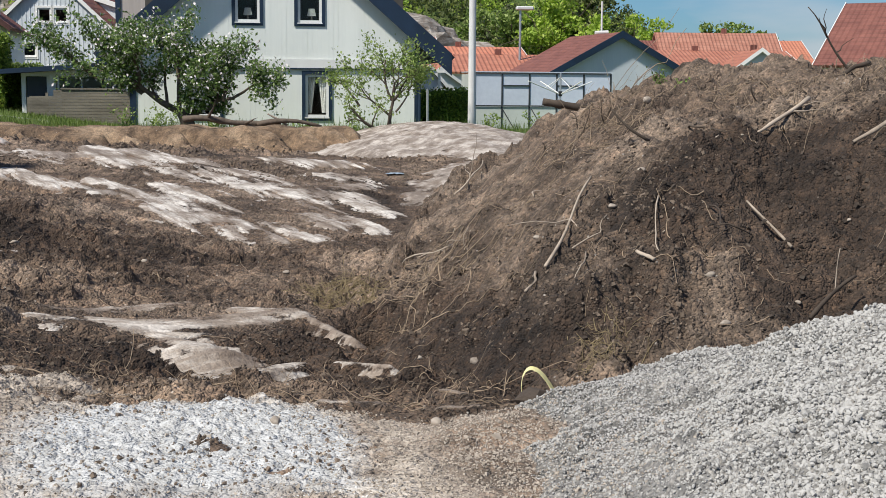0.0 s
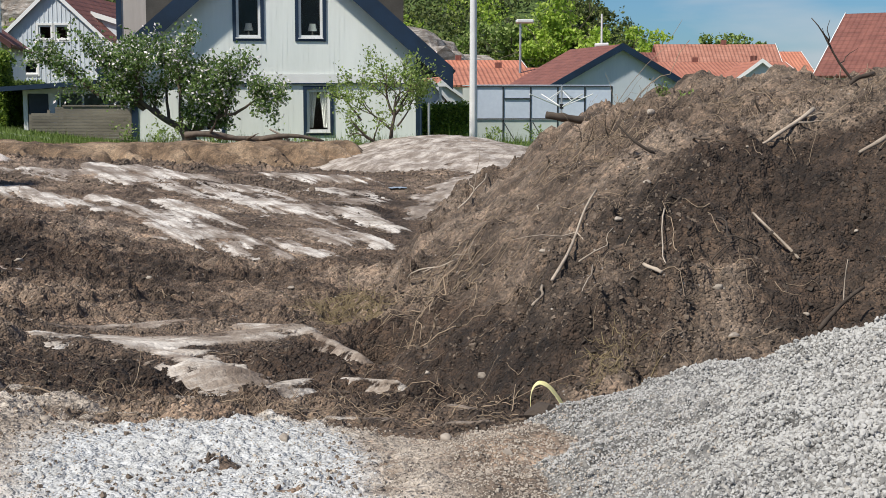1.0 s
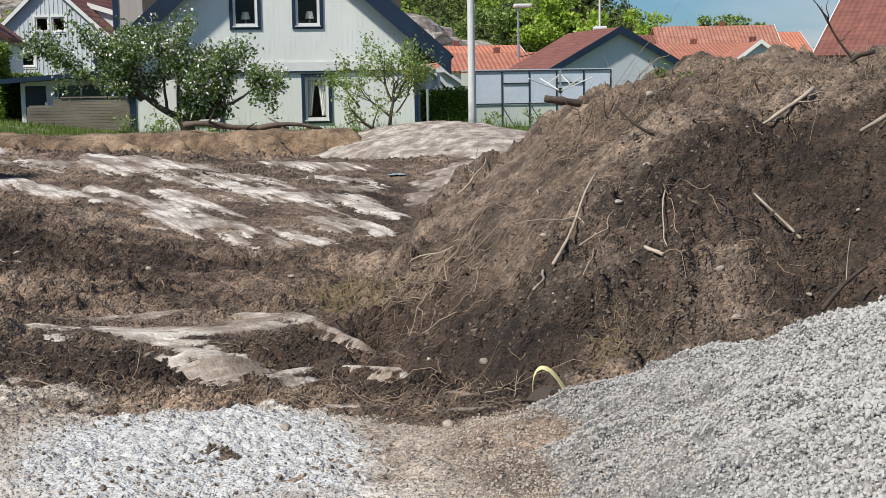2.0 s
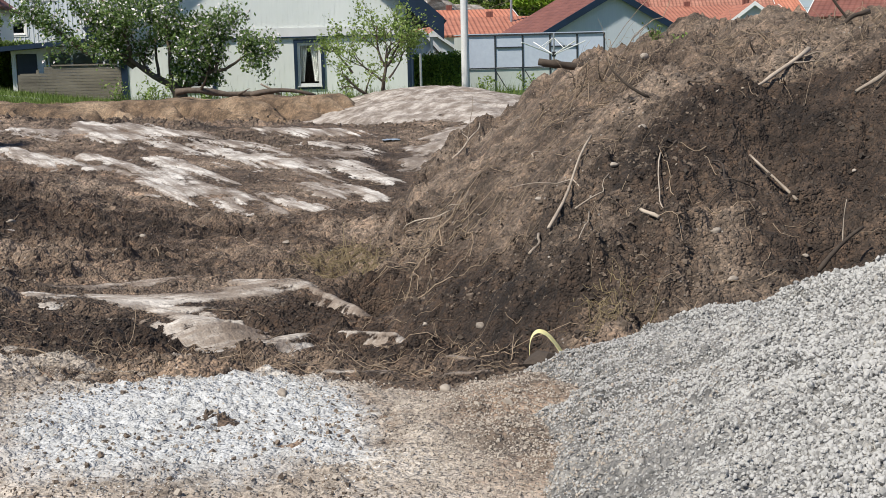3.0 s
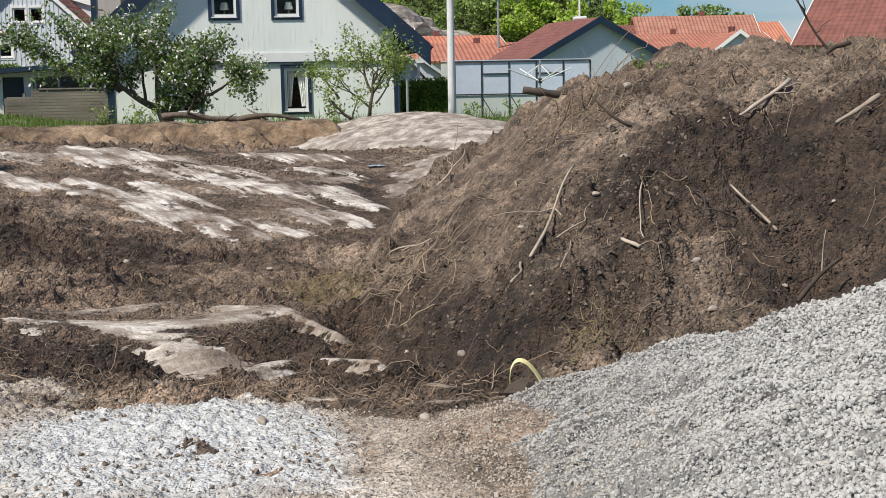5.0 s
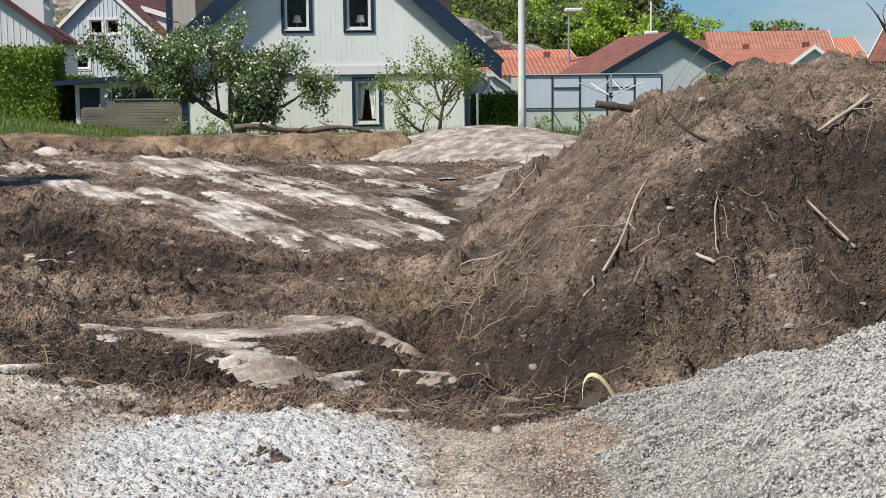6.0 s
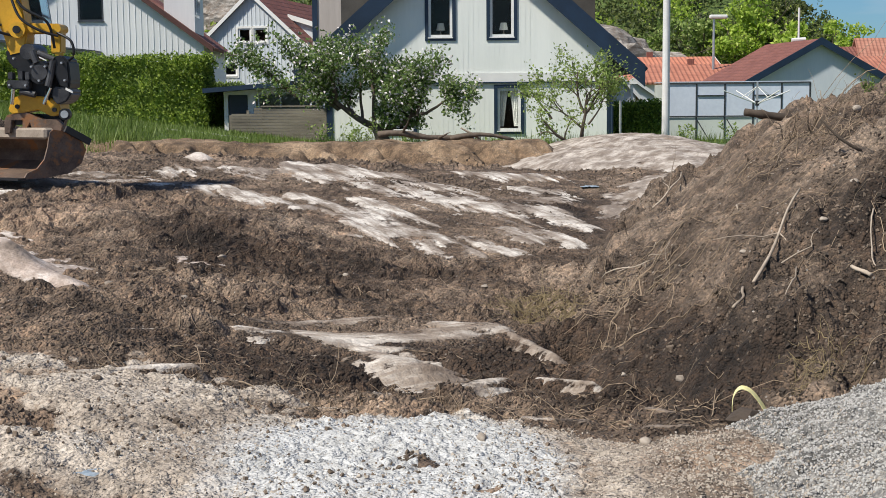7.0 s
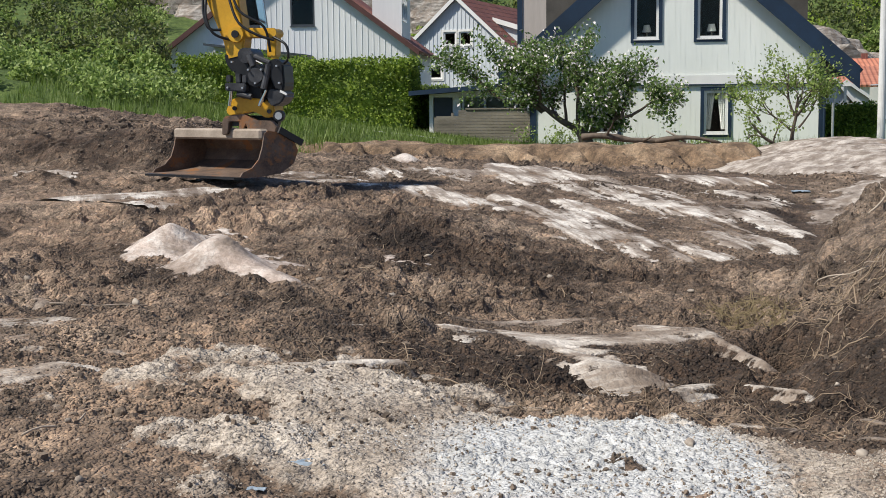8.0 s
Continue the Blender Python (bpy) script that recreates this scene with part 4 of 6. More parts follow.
def gable_wall(bm, half, eave, rise, holes, y0, y1, drop=0.0):
    """A gable wall from z = 0, cut open at holes (x0, x1, z0, z1)."""
    cuts = sorted({-half, 0.0, half, *(v for h in holes for v in h[:2])})

    def roof(x):
        return eave + rise * (1 - abs(x) / half) - drop

    for a, b in zip(cuts, cuts[1:]):
        mid, low = (a + b) / 2, 0.0
        for x0, x1, z0, z1 in sorted((h for h in holes if h[0] < mid < h[1]), key=lambda h: h[2]):
            add_prism(bm, [(a, low), (b, low), (b, z0), (a, z0)], y0, y1)
            low = z1
        add_prism(bm, [(a, low), (b, low), (b, roof(b)), (a, roof(a))], y0, y1)
    bmesh.ops.remove_doubles(bm, verts=bm.verts[:], dist=1e-4)
    return bm


def window(parent, x0, x1, z0, z1, y, trim, frame_mat, curtain="", sash=1, depth=0.2):
    """A casement with its trim, frame, pane and curtains, in an opening of the wall whose face is at y."""
    w = new("window")
    w.parent = parent
    t, f = 0.10, 0.07
    if trim:
        for a, b, c, d in ((x0 - t, x0, z0 - t, z1 + t), (x1, x1 + t, z0 - t, z1 + t), (x0, x1, z1, z1 + t), (x0, x1, z0 - t, z0)):
            part("trim", box_mesh(a, b, y - 0.035, y - 0.002, c, d), trim, w)
    inner = y + 0.05
    bars = [(x0, x0 + f, z0, z1), (x1 - f, x1, z0, z1), (x0 + f, x1 - f, z1 - f, z1), (x0 + f, x1 - f, z0, z0 + f)]
    for k in range(1, sash):
        c = x0 + (x1 - x0) * k / sash
        bars.append((c - f / 2, c + f / 2, z0 + f, z1 - f))
    for a, b, c, d in bars:
        part("frame", box_mesh(a, b, inner - 0.04, inner + 0.03, c, d), frame_mat, w)
    part("sill", box_mesh(x0 - 0.02, x1 + 0.02, y - 0.06, inner - 0.042, z0 - 0.03, z0 - 0.002), frame_mat, w)
    pane = part("pane", box_mesh(x0 + f, x1 - f, inner - 0.004, inner + 0.004, z0 + f, z1 - f), GLASS, w)
    pane.visible_shadow = False
    if curtain:
        for side in (-1, 1):
            v, fc = [], []
            top, bottom = z1 - f, z0 + 0.12
            for i in range(13):
                u = i / 12
                for j in range(9):
                    s = j / 8
                    wide = (x1 - x0 - 2 * f) * (0.46 - (0.24 if curtain == "tied" else 0.2) * s**0.8)
                    edge = x0 + f if side < 0 else x1 - f
                    v.append((edge - side * wide * u, inner + 0.10 + 0.018 * math.sin(u * 22), top + (bottom - top) * s))
            for i in range(12):
                for j in range(8):
                    fc.append((i * 9 + j, i * 9 + j + 1, (i + 1) * 9 + j + 1, (i + 1) * 9 + j))
            mesh_part("curtain", batch("curtain", v, fc, CURTAIN, True), w, "white gathered curtain")
    return w


def gable_house(name, label, m, half, depth, eave, rise, wall, roof, barge, holes=(), over=0.45, gable_over=0.35, trim=None, frame_mat=None, curtains=(), corner=None, batten=0.0, slab=0.14, board=0.30, group="", sashes=(), proud=0.018):
    h = thing(name, label, "house", m, group)
    part("wall", gable_wall(bmesh.new(), half, eave, rise, holes, 0.0, 0.2), wall, h)
    part("wall", gable_wall(bmesh.new(), half, eave, rise, (), depth - 0.2, depth), wall, h)
    for s in (-1, 1):
        part("wall", box_mesh(s * half - s * 0.2, s * half, 0.202, depth - 0.202, 0, eave - 0.002), wall, h)
    pitch = math.atan2(rise, half)
    run = (half + over) / math.cos(pitch)
    for s in (-1, 1):
        bm = box_mesh(0, depth + 2 * gable_over, 0, run, 0, slab)
        r = part("roof", bm, roof, h)
        ridge = Matrix.Translation((0, -gable_over if s > 0 else depth + gable_over, eave + rise + 0.01))
        r.matrix_basis = ridge @ Matrix.Rotation(radians(90 if s > 0 else -90), 4, "Z") @ Matrix.Rotation(math.pi, 4, "Z") @ Matrix.Rotation(-pitch, 4, "X") @ Matrix.Translation((-(depth + 2 * gable_over) if s > 0 else -(depth + 2 * gable_over), 0, 0))
    for s in (-1, 1):
        for y in (-gable_over - 0.04,):
            tip = (s * (half + over + 0.02), eave - over * rise / half - 0.02)
            top = (0, eave + rise + slab / math.cos(pitch) + 0.03)
            deep = board / math.cos(pitch)
            tip_top = (tip[0], tip[1] + slab / math.cos(pitch) + 0.03)
            out = [(tip[0], tip_top[1] - deep), tip_top, top, (0, top[1] - deep)]
            part("bargeboard", add_prism(bmesh.new(), out if s > 0 else out[::-1], y, y + 0.036), barge, h)
    if corner:
        for s in (-1, 1):
            part("corner_board", box_mesh(s * half - s * 0.14, s * half + s * 0.03, -0.03, -0.002, 0, eave - 0.05), corner, h)
    if batten:
        k = -half + 0.2
        while k < half - 0.15:
            spans = [(0.0, eave + rise * (1 - abs(k) / half) - 0.25)]
            for x0, x1, z0, z1 in holes:
                if x0 - 0.13 < k < x1 + 0.13:
                    spans = [q for a, b in spans for q in ((a, min(b, z0 - 0.12)), (max(a, z1 + 0.12), b)) if q[1] - q[0] > 0.05]
            for a, b in spans:
                part("batten", box_mesh(k - proud, k + proud, -proud * 1.2, -0.001, a, b), wall, h)
            k += batten
    for i, (x0, x1, z0, z1) in enumerate(holes):
        window(h, x0, x1, z0, z1, 0.0, trim, frame_mat or TRIM, curtains[i] if i < len(curtains) else "", sashes[i] if i < len(sashes) else 1)
    return h


# the white house with navy trim; its floor lies behind the bank
AX, FY, BZ = 0.79, 37.6, -0.1
holes = [(a - AX + 0.10, b - AX - 0.10, c - BZ + 0.10, d - BZ - 0.10) for a, b, c, d in ((1.474, 2.323, 0.53, 1.92), (-1.55, -0.70, 0.53, 1.92), (-0.45, 0.415, 3.15, 4.56), (1.27, 2.134, 3.15, 4.56))]
house = gable_house("white_house", "white board-clad gable house with navy blue trim and bargeboards", pose(AX, FY, BZ), 4.0, 9.0, 3.05, 3.5, BOARD, ROOF_DARK, NAVY, holes, over=0.85, gable_over=0.4,
                    trim=NAVY, curtains=("tied", "", "", ""), corner=NAVY, batten=0.145, proud=0.0025, slab=0.16, board=0.46)
part("band_board", box_mesh(-3.86, 3.86, -0.05, -0.024, 2.10, 2.34), TRIM, house)
part("dark_strip", box_mesh(-3.86, 3.86, -0.07, -0.024, 2.06, 2.098), NAVY, house)
part("downpipe", rod(bmesh.new(), (4.0, -0.1, 0.1), (4.0, -0.1, 2.0), 0.035), NAVY, house)
# Inner wall and floor added so the panes look into dark rooms.
part("added_backwall", box_mesh(-3.7, 3.7, 1.6, 1.7, 0.1, 5.0), ROOM_SHADE, house, "added inner wall coloured as dim as the rooms")
part("added_floor", box_mesh(-3.75, 3.75, 0.22, 1.598, 2.5, 2.7), ROOM_SHADE, house)
wing = thing("rear_wing", "taller beige board-clad wing behind the white house", "house wing", pose(-1.6, 43.5, 0.0))
part("wall", box_mesh(-2.4, 2.2, 0, 4, 0, 7.5), BEIGE, wing)
part("corner_board", box_mesh(-2.56, -2.402, -0.04, 0.2, 0, 7.5), NAVY, wing)
part("roof", box_mesh(-2.8, 2.6, -0.4, 4.4, 7.502, 7.7), ROOF_DARK, wing)

def window_lamp(x, z):
    lamp = thing("table_lamp", "small table lamp with pale shade behind the pane", "lamp", pose(AX + x, FY + 0.42, BZ + z), "lamps in the upper windows")
    part("foot", rod(bmesh.new(), (0, 0, 0), (0, 0, 0.16), 0.035, 0.015), DUSTY, lamp)
    part("shade", rod(bmesh.new(), (0, 0, 0.16), (0, 0, 0.36), 0.13, 0.085, 14), CURTAIN, lamp)
    part("shelf", box_mesh(-0.32, 0.32, -0.16, 0.16, -0.04, -0.002), TRIM, lamp, "white window board")


# Left window: the lamp shape stands in for a white chair-like thing.
window_lamp(-0.80, 3.40)
window_lamp(0.98, 3.40)

# glazed porch beside it
porch = thing("glazed_porch", "low porch with navy felt roof and white-framed windows", "porch", pose(0, 0, 0))
part("roof", add_prism(bmesh.new(), [(-6.85, 1.76), (-3.25, 2.02), (-3.25, 2.16), (-6.85, 1.89)], 38.3, 42.0), NAVY, porch)
part("wall", box_mesh(-6.3, -3.26, 41.7, 41.9, 0.2, 1.75), BOARD, porch)
part("post", box_mesh(-6.34, -6.22, 38.9, 39.02, 0.4, 1.80), TRIM, porch)
part("post", box_mesh(-5.64, -5.40, 38.9, 39.02, 0.4, 1.84), TRIM, porch)
part("beam", add_prism(bmesh.new(), [(-6.34, 1.705), (-3.30, 1.705), (-3.30, 2.0), (-6.34, 1.79)], 38.86, 38.898), TRIM, porch)
part("parapet", box_mesh(-5.38, -3.28, 38.93, 39.0, 0.3, 1.28), BOARD, porch)
for a in (-5.36, -4.72, -4.05, -3.42):
    part("mullion", box_mesh(a, a + 0.05, 38.93, 38.99, 1.282, 1.70), TRIM, porch)
for a in (-5.31, -4.67, -4.0):
    pane = part("pane", box_mesh(a, a + 0.58, 38.955, 38.963, 1.282, 1.70), GLASS, porch)
    pane.visible_shadow = False
# Dark sheet in place of the shade inside the open doorway.
part("doorway_shade", box_mesh(-6.2, -5.66, 38.95, 38.96, 0.4, 1.70), ROOF_DARK, porch, "dark sheet standing for the shade in the open doorway")

# lattice fence before the porch
fence = thing("wooden_fence", "weathered grey-brown slatted wooden fence with posts", "fence", pose(0, 0, 0))
for a in (-6.12, -5.62, -5.18, -4.45, -3.36):
    part("post", box_mesh(a, a + 0.07, 38.42, 38.49, 0.25, 1.12 + 0.24 * step(-6.1, -5.2, a)), LATTICE, fence)
for k in range(11):
    z = 0.40 + 0.085 * k
    part("slat", box_mesh(-6.05 if z < 1.1 else -5.4, -3.32, 38.39, 38.415, z, z + 0.078), LATTICE, fence)
part("top_rail", box_mesh(-5.2, -3.3, 38.36, 38.50, 1.345, 1.385), LATTICE, fence)

# blue-grey house behind
house = gable_house("blue_grey_house", "pale blue-grey board-clad house with red tiled roof", pose(-8.75, 62, 0.6, rz=-12), 3.0, 11, 3.0, 2.75, BOARD_BLUE, TILE_RED, TRIM,
                    [(-0.66, -0.04, 3.58, 4.22), (0.10, 0.72, 3.58, 4.22), (-1.42, -0.76, 2.05, 2.62)], over=0.2, gable_over=0.2, trim=TRIM, batten=0.2, board=0.16, slab=0.1)
part("dormer_gable", add_prism(bmesh.new(), [(1.2, 3.6), (4.0, 3.6), (4.0, 3.9), (1.3, 4.75)], 2.0, 5.0), BOARD_BLUE, house)
part("dormer_verge", add_prism(bmesh.new(), [(1.15, 4.72), (4.2, 3.78), (4.2, 4.0), (1.15, 4.95)], 1.8, 1.95), TRIM, house)

BARGE_RED = weathered("dark_red_paint", (0.06, 0.024, 0.02), (0.12, 0.05, 0.042), 2, 30, 0.6, bump=0.1)
# white house behind the hedge
house = gable_house("white_house", "white board-and-batten house with dark red roof behind the hedge", pose(-13.55, 50, 1.3, rz=4), 4.65, 9, 2.35, 3.45, BOARD_WHITE, TILE_RED, BARGE_RED,
                    [(-2.0, -1.05, 3.2, 4.5), (0.06, 1.0, 3.2, 4.5)], over=0.35, gable_over=0.3, trim=None, frame_mat=ROOF_DARK, batten=0.22, board=0.18, slab=0.12, proud=0.011)
part("dormer", box_mesh(3.1, 4.25, 0.9, 4.0, 2.6, 5.6), BOARD_WHITE, house)
for k in range(3):
    part("dormer_pane", box_mesh(4.252, 4.28, 1.1 + 0.55 * k, 1.5 + 0.55 * k, 3.4, 4.6), GLASS, house)
part("dormer_roof", box_mesh(2.6, 4.6, 0.6, 4.3, 5.602, 5.75), ROOF_DARK, house)
part("porch_roof", add_prism(bmesh.new(), [(-3.0, 2.46), (0.9, 2.02), (0.9, 2.08), (-3.0, 2.54)], -1.4, -0.03), ROOF_DARK, house)

# garage and the red-roofed row
garage = gable_house("garage", "small white gabled garage with navy bargeboards and red roof", pose(18.55, 66, 0.2, rz=6), 3.5, 7, 2.05, 1.9, BOARD_BLUE, TILE_RED, NAVY, (), over=0.35, gable_over=0.35, board=0.32, slab=0.14, batten=0.2, proud=0.004)


def row_house(x, y, z, rz, half, depth, eave, rise, tiles, label, barge=None):
    h = gable_house("row_house", label, pose(x, y, z, rz=rz), half, depth, eave, rise, BOARD_WHITE, tiles, barge or TRIM, (), over=0.3, gable_over=0.25, board=0.2, slab=0.12, group="red-roofed houses in the distance")
    part("chimney", box_mesh(-0.15, 0.2, depth * 0.4, depth * 0.4 + 0.35, eave + rise - 0.3, eave + rise + 0.42), TILE_RED, h)
    return h


row_house(17.6, 76, 0.0, 88, 3.2, 8.2, 2.25, 0.95, TILE_ORANGE, "low house with orange-red pantiled roof")
row_house(16.8, 84, 0.2, 90, 4.2, 9, 2.5, 1.15, TILE_BRIGHT, "low house with bright orange tiled roof")
row_house(12.4, 92, 0.2, 90, 4.0, 6, 2.8, 1.7, TILE_ORANGE, "distant house with orange tiled roof")
row_house(23.2, 92, 0.2, -84, 3.0, 8, 2.6, 1.9, TILE_RED, "distant house with red roof and white gable")
row_house(37.0, 92, 0.2, 82, 3.4, 8.2, 2.9, 2.2, TILE_PALE, "distant house with red roof and white gable")
row_house(34.5, 84, 0.2, 86, 4.0, 14, 2.5, 1.1, TILE_ORANGE, "low house with orange tiled roof")
row_house(41.5, 98, 0.2, 86, 4.0, 6, 2.8, 2.0, TILE_BRIGHT, "distant house with bright orange roof")
row_house(29.6, 75, 0.2, -10, 1.6, 6, 2.3, 1.2, TILE_ORANGE, "small yellow gabled house", TRIM)
row_house(26.9, 57.5, 0.2, -131, 4.2, 10, 2.4, 2.65, TILE_RED, "house with large dark red tiled roof")

# white sheds between the house and the pole
for sx, sy in ((6.3, 47.0), (7.4, 52.0)):
    gable_house("shed", "small white garden shed with red roof", pose(sx, sy, 0.2, rz=8), 0.55 if sx < 7 else 0.9, 3, 1.35, 0.6, BOARD_WHITE, TILE_ORANGE, TRIM, (), over=0.15, gable_over=0.15, board=0.12, slab=0.08)
veranda = thing("veranda", "white railed veranda beside the house", "veranda", pose(5.35, 43, 0.2))
part("roof", box_mesh(-0.6, 0.9, -0.3, 2, 1.75, 1.85), TRIM, veranda)
for k in range(5):
    part("post", box_mesh(-0.5 + 0.3 * k, -0.42 + 0.3 * k, -0.2, -0.12, 0, 1.748), TRIM, veranda)

# greenhouse
gh = thing("greenhouse", "garden greenhouse with dark metal frame and bluish panes", "greenhouse", pose(7.12, 42, 0.12))
for k in range(6):
    x = 4.46 * k / 5
    part("upright", box_mesh(x - 0.025, x + 0.025, 0, 0.05, 0, 1.84), ALU_DARK, gh)
for z in (0.0, 0.77, 1.81):
    part("rail", box_mesh(0.0, 4.46, -0.02, -0.002, z, z + 0.045), ALU_DARK, gh)
for k in range(5):
    x = 4.46 * k / 5
    part("pane", box_mesh(x + 0.026, x + 0.866, 0.02, 0.03, 0.82, 1.805), GREENHOUSE_PANE, gh)
    part("pane", box_mesh(x + 0.026, x + 0.866, 0.02, 0.03, 0.05, 0.765), GREENHOUSE_LOW, gh)
for k in (1, 3):
    x = 4.46 * k / 5
    part("vent_rail", box_mesh(x + 0.03, x + 0.86, -0.02, 0.018, 1.42, 1.46), ALU_DARK, gh)
part("brace", rod(bmesh.new(), (0.9, 0.0, 0.7), (1.3, 0.0, 0.05), 0.015, sides=6), ALU_DARK, gh)
part("brace", rod(bmesh.new(), (1.85, 0.0, 0.7), (2.25, 0.0, 0.05), 0.015, sides=6), ALU_DARK, gh)
part("side", box_mesh(4.49, 4.51, 0.06, 2.4, 0, 1.8), GREENHOUSE_LOW, gh)
part("side", box_mesh(-0.05, -0.03, 0.06, 2.4, 0, 1.8), GREENHOUSE_LOW, gh)
part("roof", add_prism(bmesh.new(), [(-0.06, 1.86), (4.52, 1.86), (4.52, 1.885), (-0.06, 1.885)], 0.0, 2.4), GREENHOUSE_PANE, gh)

# rotary clothes dryer
dryer = thing("clothes_dryer", "white rotary clothes dryer with folded arms", "clothes dryer", pose(9.45, 40.0, 0.2))
part("mast", rod(bmesh.new(), (0, 0, 0), (0, 0, 1.75), 0.03), STEEL, dryer)
part("hub", rod(bmesh.new(), (0, 0, 1.05), (0, 0, 1.2), 0.06), BLACK, dryer)
for a in (20, 110, 200, 290):
    c, s = math.cos(radians(a)), math.sin(radians(a))
    part("arm", rod(bmesh.new(), (0.05 * c, 0.05 * s, 1.12), (1.15 * c, 1.15 * s, 1.5), 0.018, sides=8), TRIM, dryer)
    part("stay", rod(bmesh.new(), (0.05 * c, 0.05 * s, 1.6), (0.55 * c, 0.55 * s, 1.30), 0.012, sides=6), TRIM, dryer)

# poles and lamps
pole = thing("flagpole", "tall white painted pole in the garden", "pole", pose(5.99, 35.7, 0.25))
part("mast", rod(bmesh.new(), (0, 0, 0), (0, 0, 8.5), 0.105, 0.085, 16), POLE_WHITE, pole)
part("foot", rod(bmesh.new(), (0, 0, 0), (0, 0, 0.12), 0.15, sides=16), CONCRETE, pole)
lamp = thing("street_lamp", "grey steel street lamp", "street lamp", pose(15.2, 75, 0.2))
part("post", rod(bmesh.new(), (0, 0, 0), (0, 0, 5.6), 0.09, 0.06), STEEL, lamp)
part("head", box_mesh(-0.25, 0.75, -0.2, 0.2, 5.6, 5.82, bevel=0.06), POLE_WHITE, lamp)
lamp = thing("street_lamp", "grey steel street lamp among the bushes", "street lamp", pose(-17.9, 60, 2.6))
part("post", rod(bmesh.new(), (0, 0, 0), (0, 0, 3.6), 0.07, 0.05), STEEL, lamp)
part("head", box_mesh(-0.3, 0.3, -0.2, 0.2, 3.6, 3.8, bevel=0.06), POLE_WHITE, lamp)
mast = thing("antenna_mast", "thin white antenna mast with dish over the roofs", "antenna", pose(23.4, 88, 4.2))
part("pole", rod(bmesh.new(), (0, 0, -3), (0, 0, 3.0), 0.07, sides=8), POLE_WHITE, mast)
part("dish", rod(bmesh.new(), (-0.45, 0, 0.9), (0.45, 0, 0.95), 0.14, sides=10), POLE_WHITE, mast)
post = thing("fence_post", "slim grey metal post by the house corner", "post", pose(4.95, 37.0, 0.1))
part("shaft", rod(bmesh.new(), (0, 0, 0), (0, 0, 1.35), 0.035), STEEL, post)


# ---- plants ----
def leaf_mesh(name, where, size, material, rng, droop=0.0):
    """Small bent leaves, each a folded pair of triangles, at the given places."""
    n = len(where)
    base = np.array([(0, -0.5, 0), (0.32, 0.0, 0.10), (0, 0.55, 0), (-0.32, 0.0, 0.10)])
    shape = np.einsum("nij,kj->nki", turns(rng, n), base) * (size * rng.uniform(0.6, 1.3, n))[:, None, None]
    verts = (where[:, None] + shape).reshape(-1, 3)
    k = np.arange(n)[:, None] * 4
    faces = np.concatenate([k + [0, 1, 2], k + [0, 2, 3]], 1).reshape(-1, 3)
    return batch(name, verts, faces, material)


def grow(rng, p, way, length, radius, depth, out, tips, spread=0.75, up=0.12, kids=(3, 4)):
    """One limb and its offshoots, as polylines of six points."""
    pts, rad = [np.array(p, float)], [radius]
    d = np.array(way, float) / np.linalg.norm(way)
    for k in range(5):
        d = d + rng.normal(0, 0.16, 3) + (0, 0, up * 0.5)
        d /= np.linalg.norm(d)
        pts.append(pts[-1] + d * length / 5)
        rad.append(radius * (1 - 0.55 * (k + 1) / 5))
    out.append((np.array(pts), np.array(rad)))
    if depth == 0:
        tips.append(np.array(pts))
        return
    if depth == 1:
        tips.append(np.array(pts[2:]))
    for _ in range(rng.integers(*kids, endpoint=True)):
        k = rng.integers(2, 6)
        side = rng.normal(0, 1, 3)
        side -= side @ d * d
        side /= np.linalg.norm(side)
        nd = d * (1 - spread * 0.5) + side * spread + (0, 0, up)
        grow(rng, pts[k], nd, length * rng.uniform(0.5, 0.8), rad[k] * 0.62, depth - 1, out, tips, spread, up, kids)


def tree(name, label, base, stems, leaf, seed, leaves_per=26, leaf_size=0.085, blossom=0, depth=2, scatter=0.10, kids=(3, 4), trunk=None):
    r = np.random.default_rng(seed)
    t = thing(name, label, "tree", pose(*base))
    out, tips = [], []
    for p, way, length, radius in stems:
        grow(r, p, way, length, radius, depth, out, tips, kids=kids)
    if trunk:
        out.append((np.array(trunk[0], float), np.array(trunk[1], float)))
    v, f = tube_arrays([o[0] for o in out], [o[1] for o in out], 6)
    mesh_part("trunk", batch("trunk", v, f, BARK, True), t)
    spots = np.concatenate([tip[r.integers(0, len(tip), leaves_per)] + r.normal(0, scatter, (leaves_per, 3)) for tip in tips])
    mesh_part("crown", leaf_mesh("crown", spots, np.full(len(spots), leaf_size), leaf, r), t)
    if blossom:
        some = spots[r.integers(0, len(spots), blossom)] + r.normal(0, 0.05, (blossom, 3))
        mesh_part("blossom", leaf_mesh("blossom", some, np.full(blossom, 0.09), BLOSSOM, r), t, "white blossom")
    return t


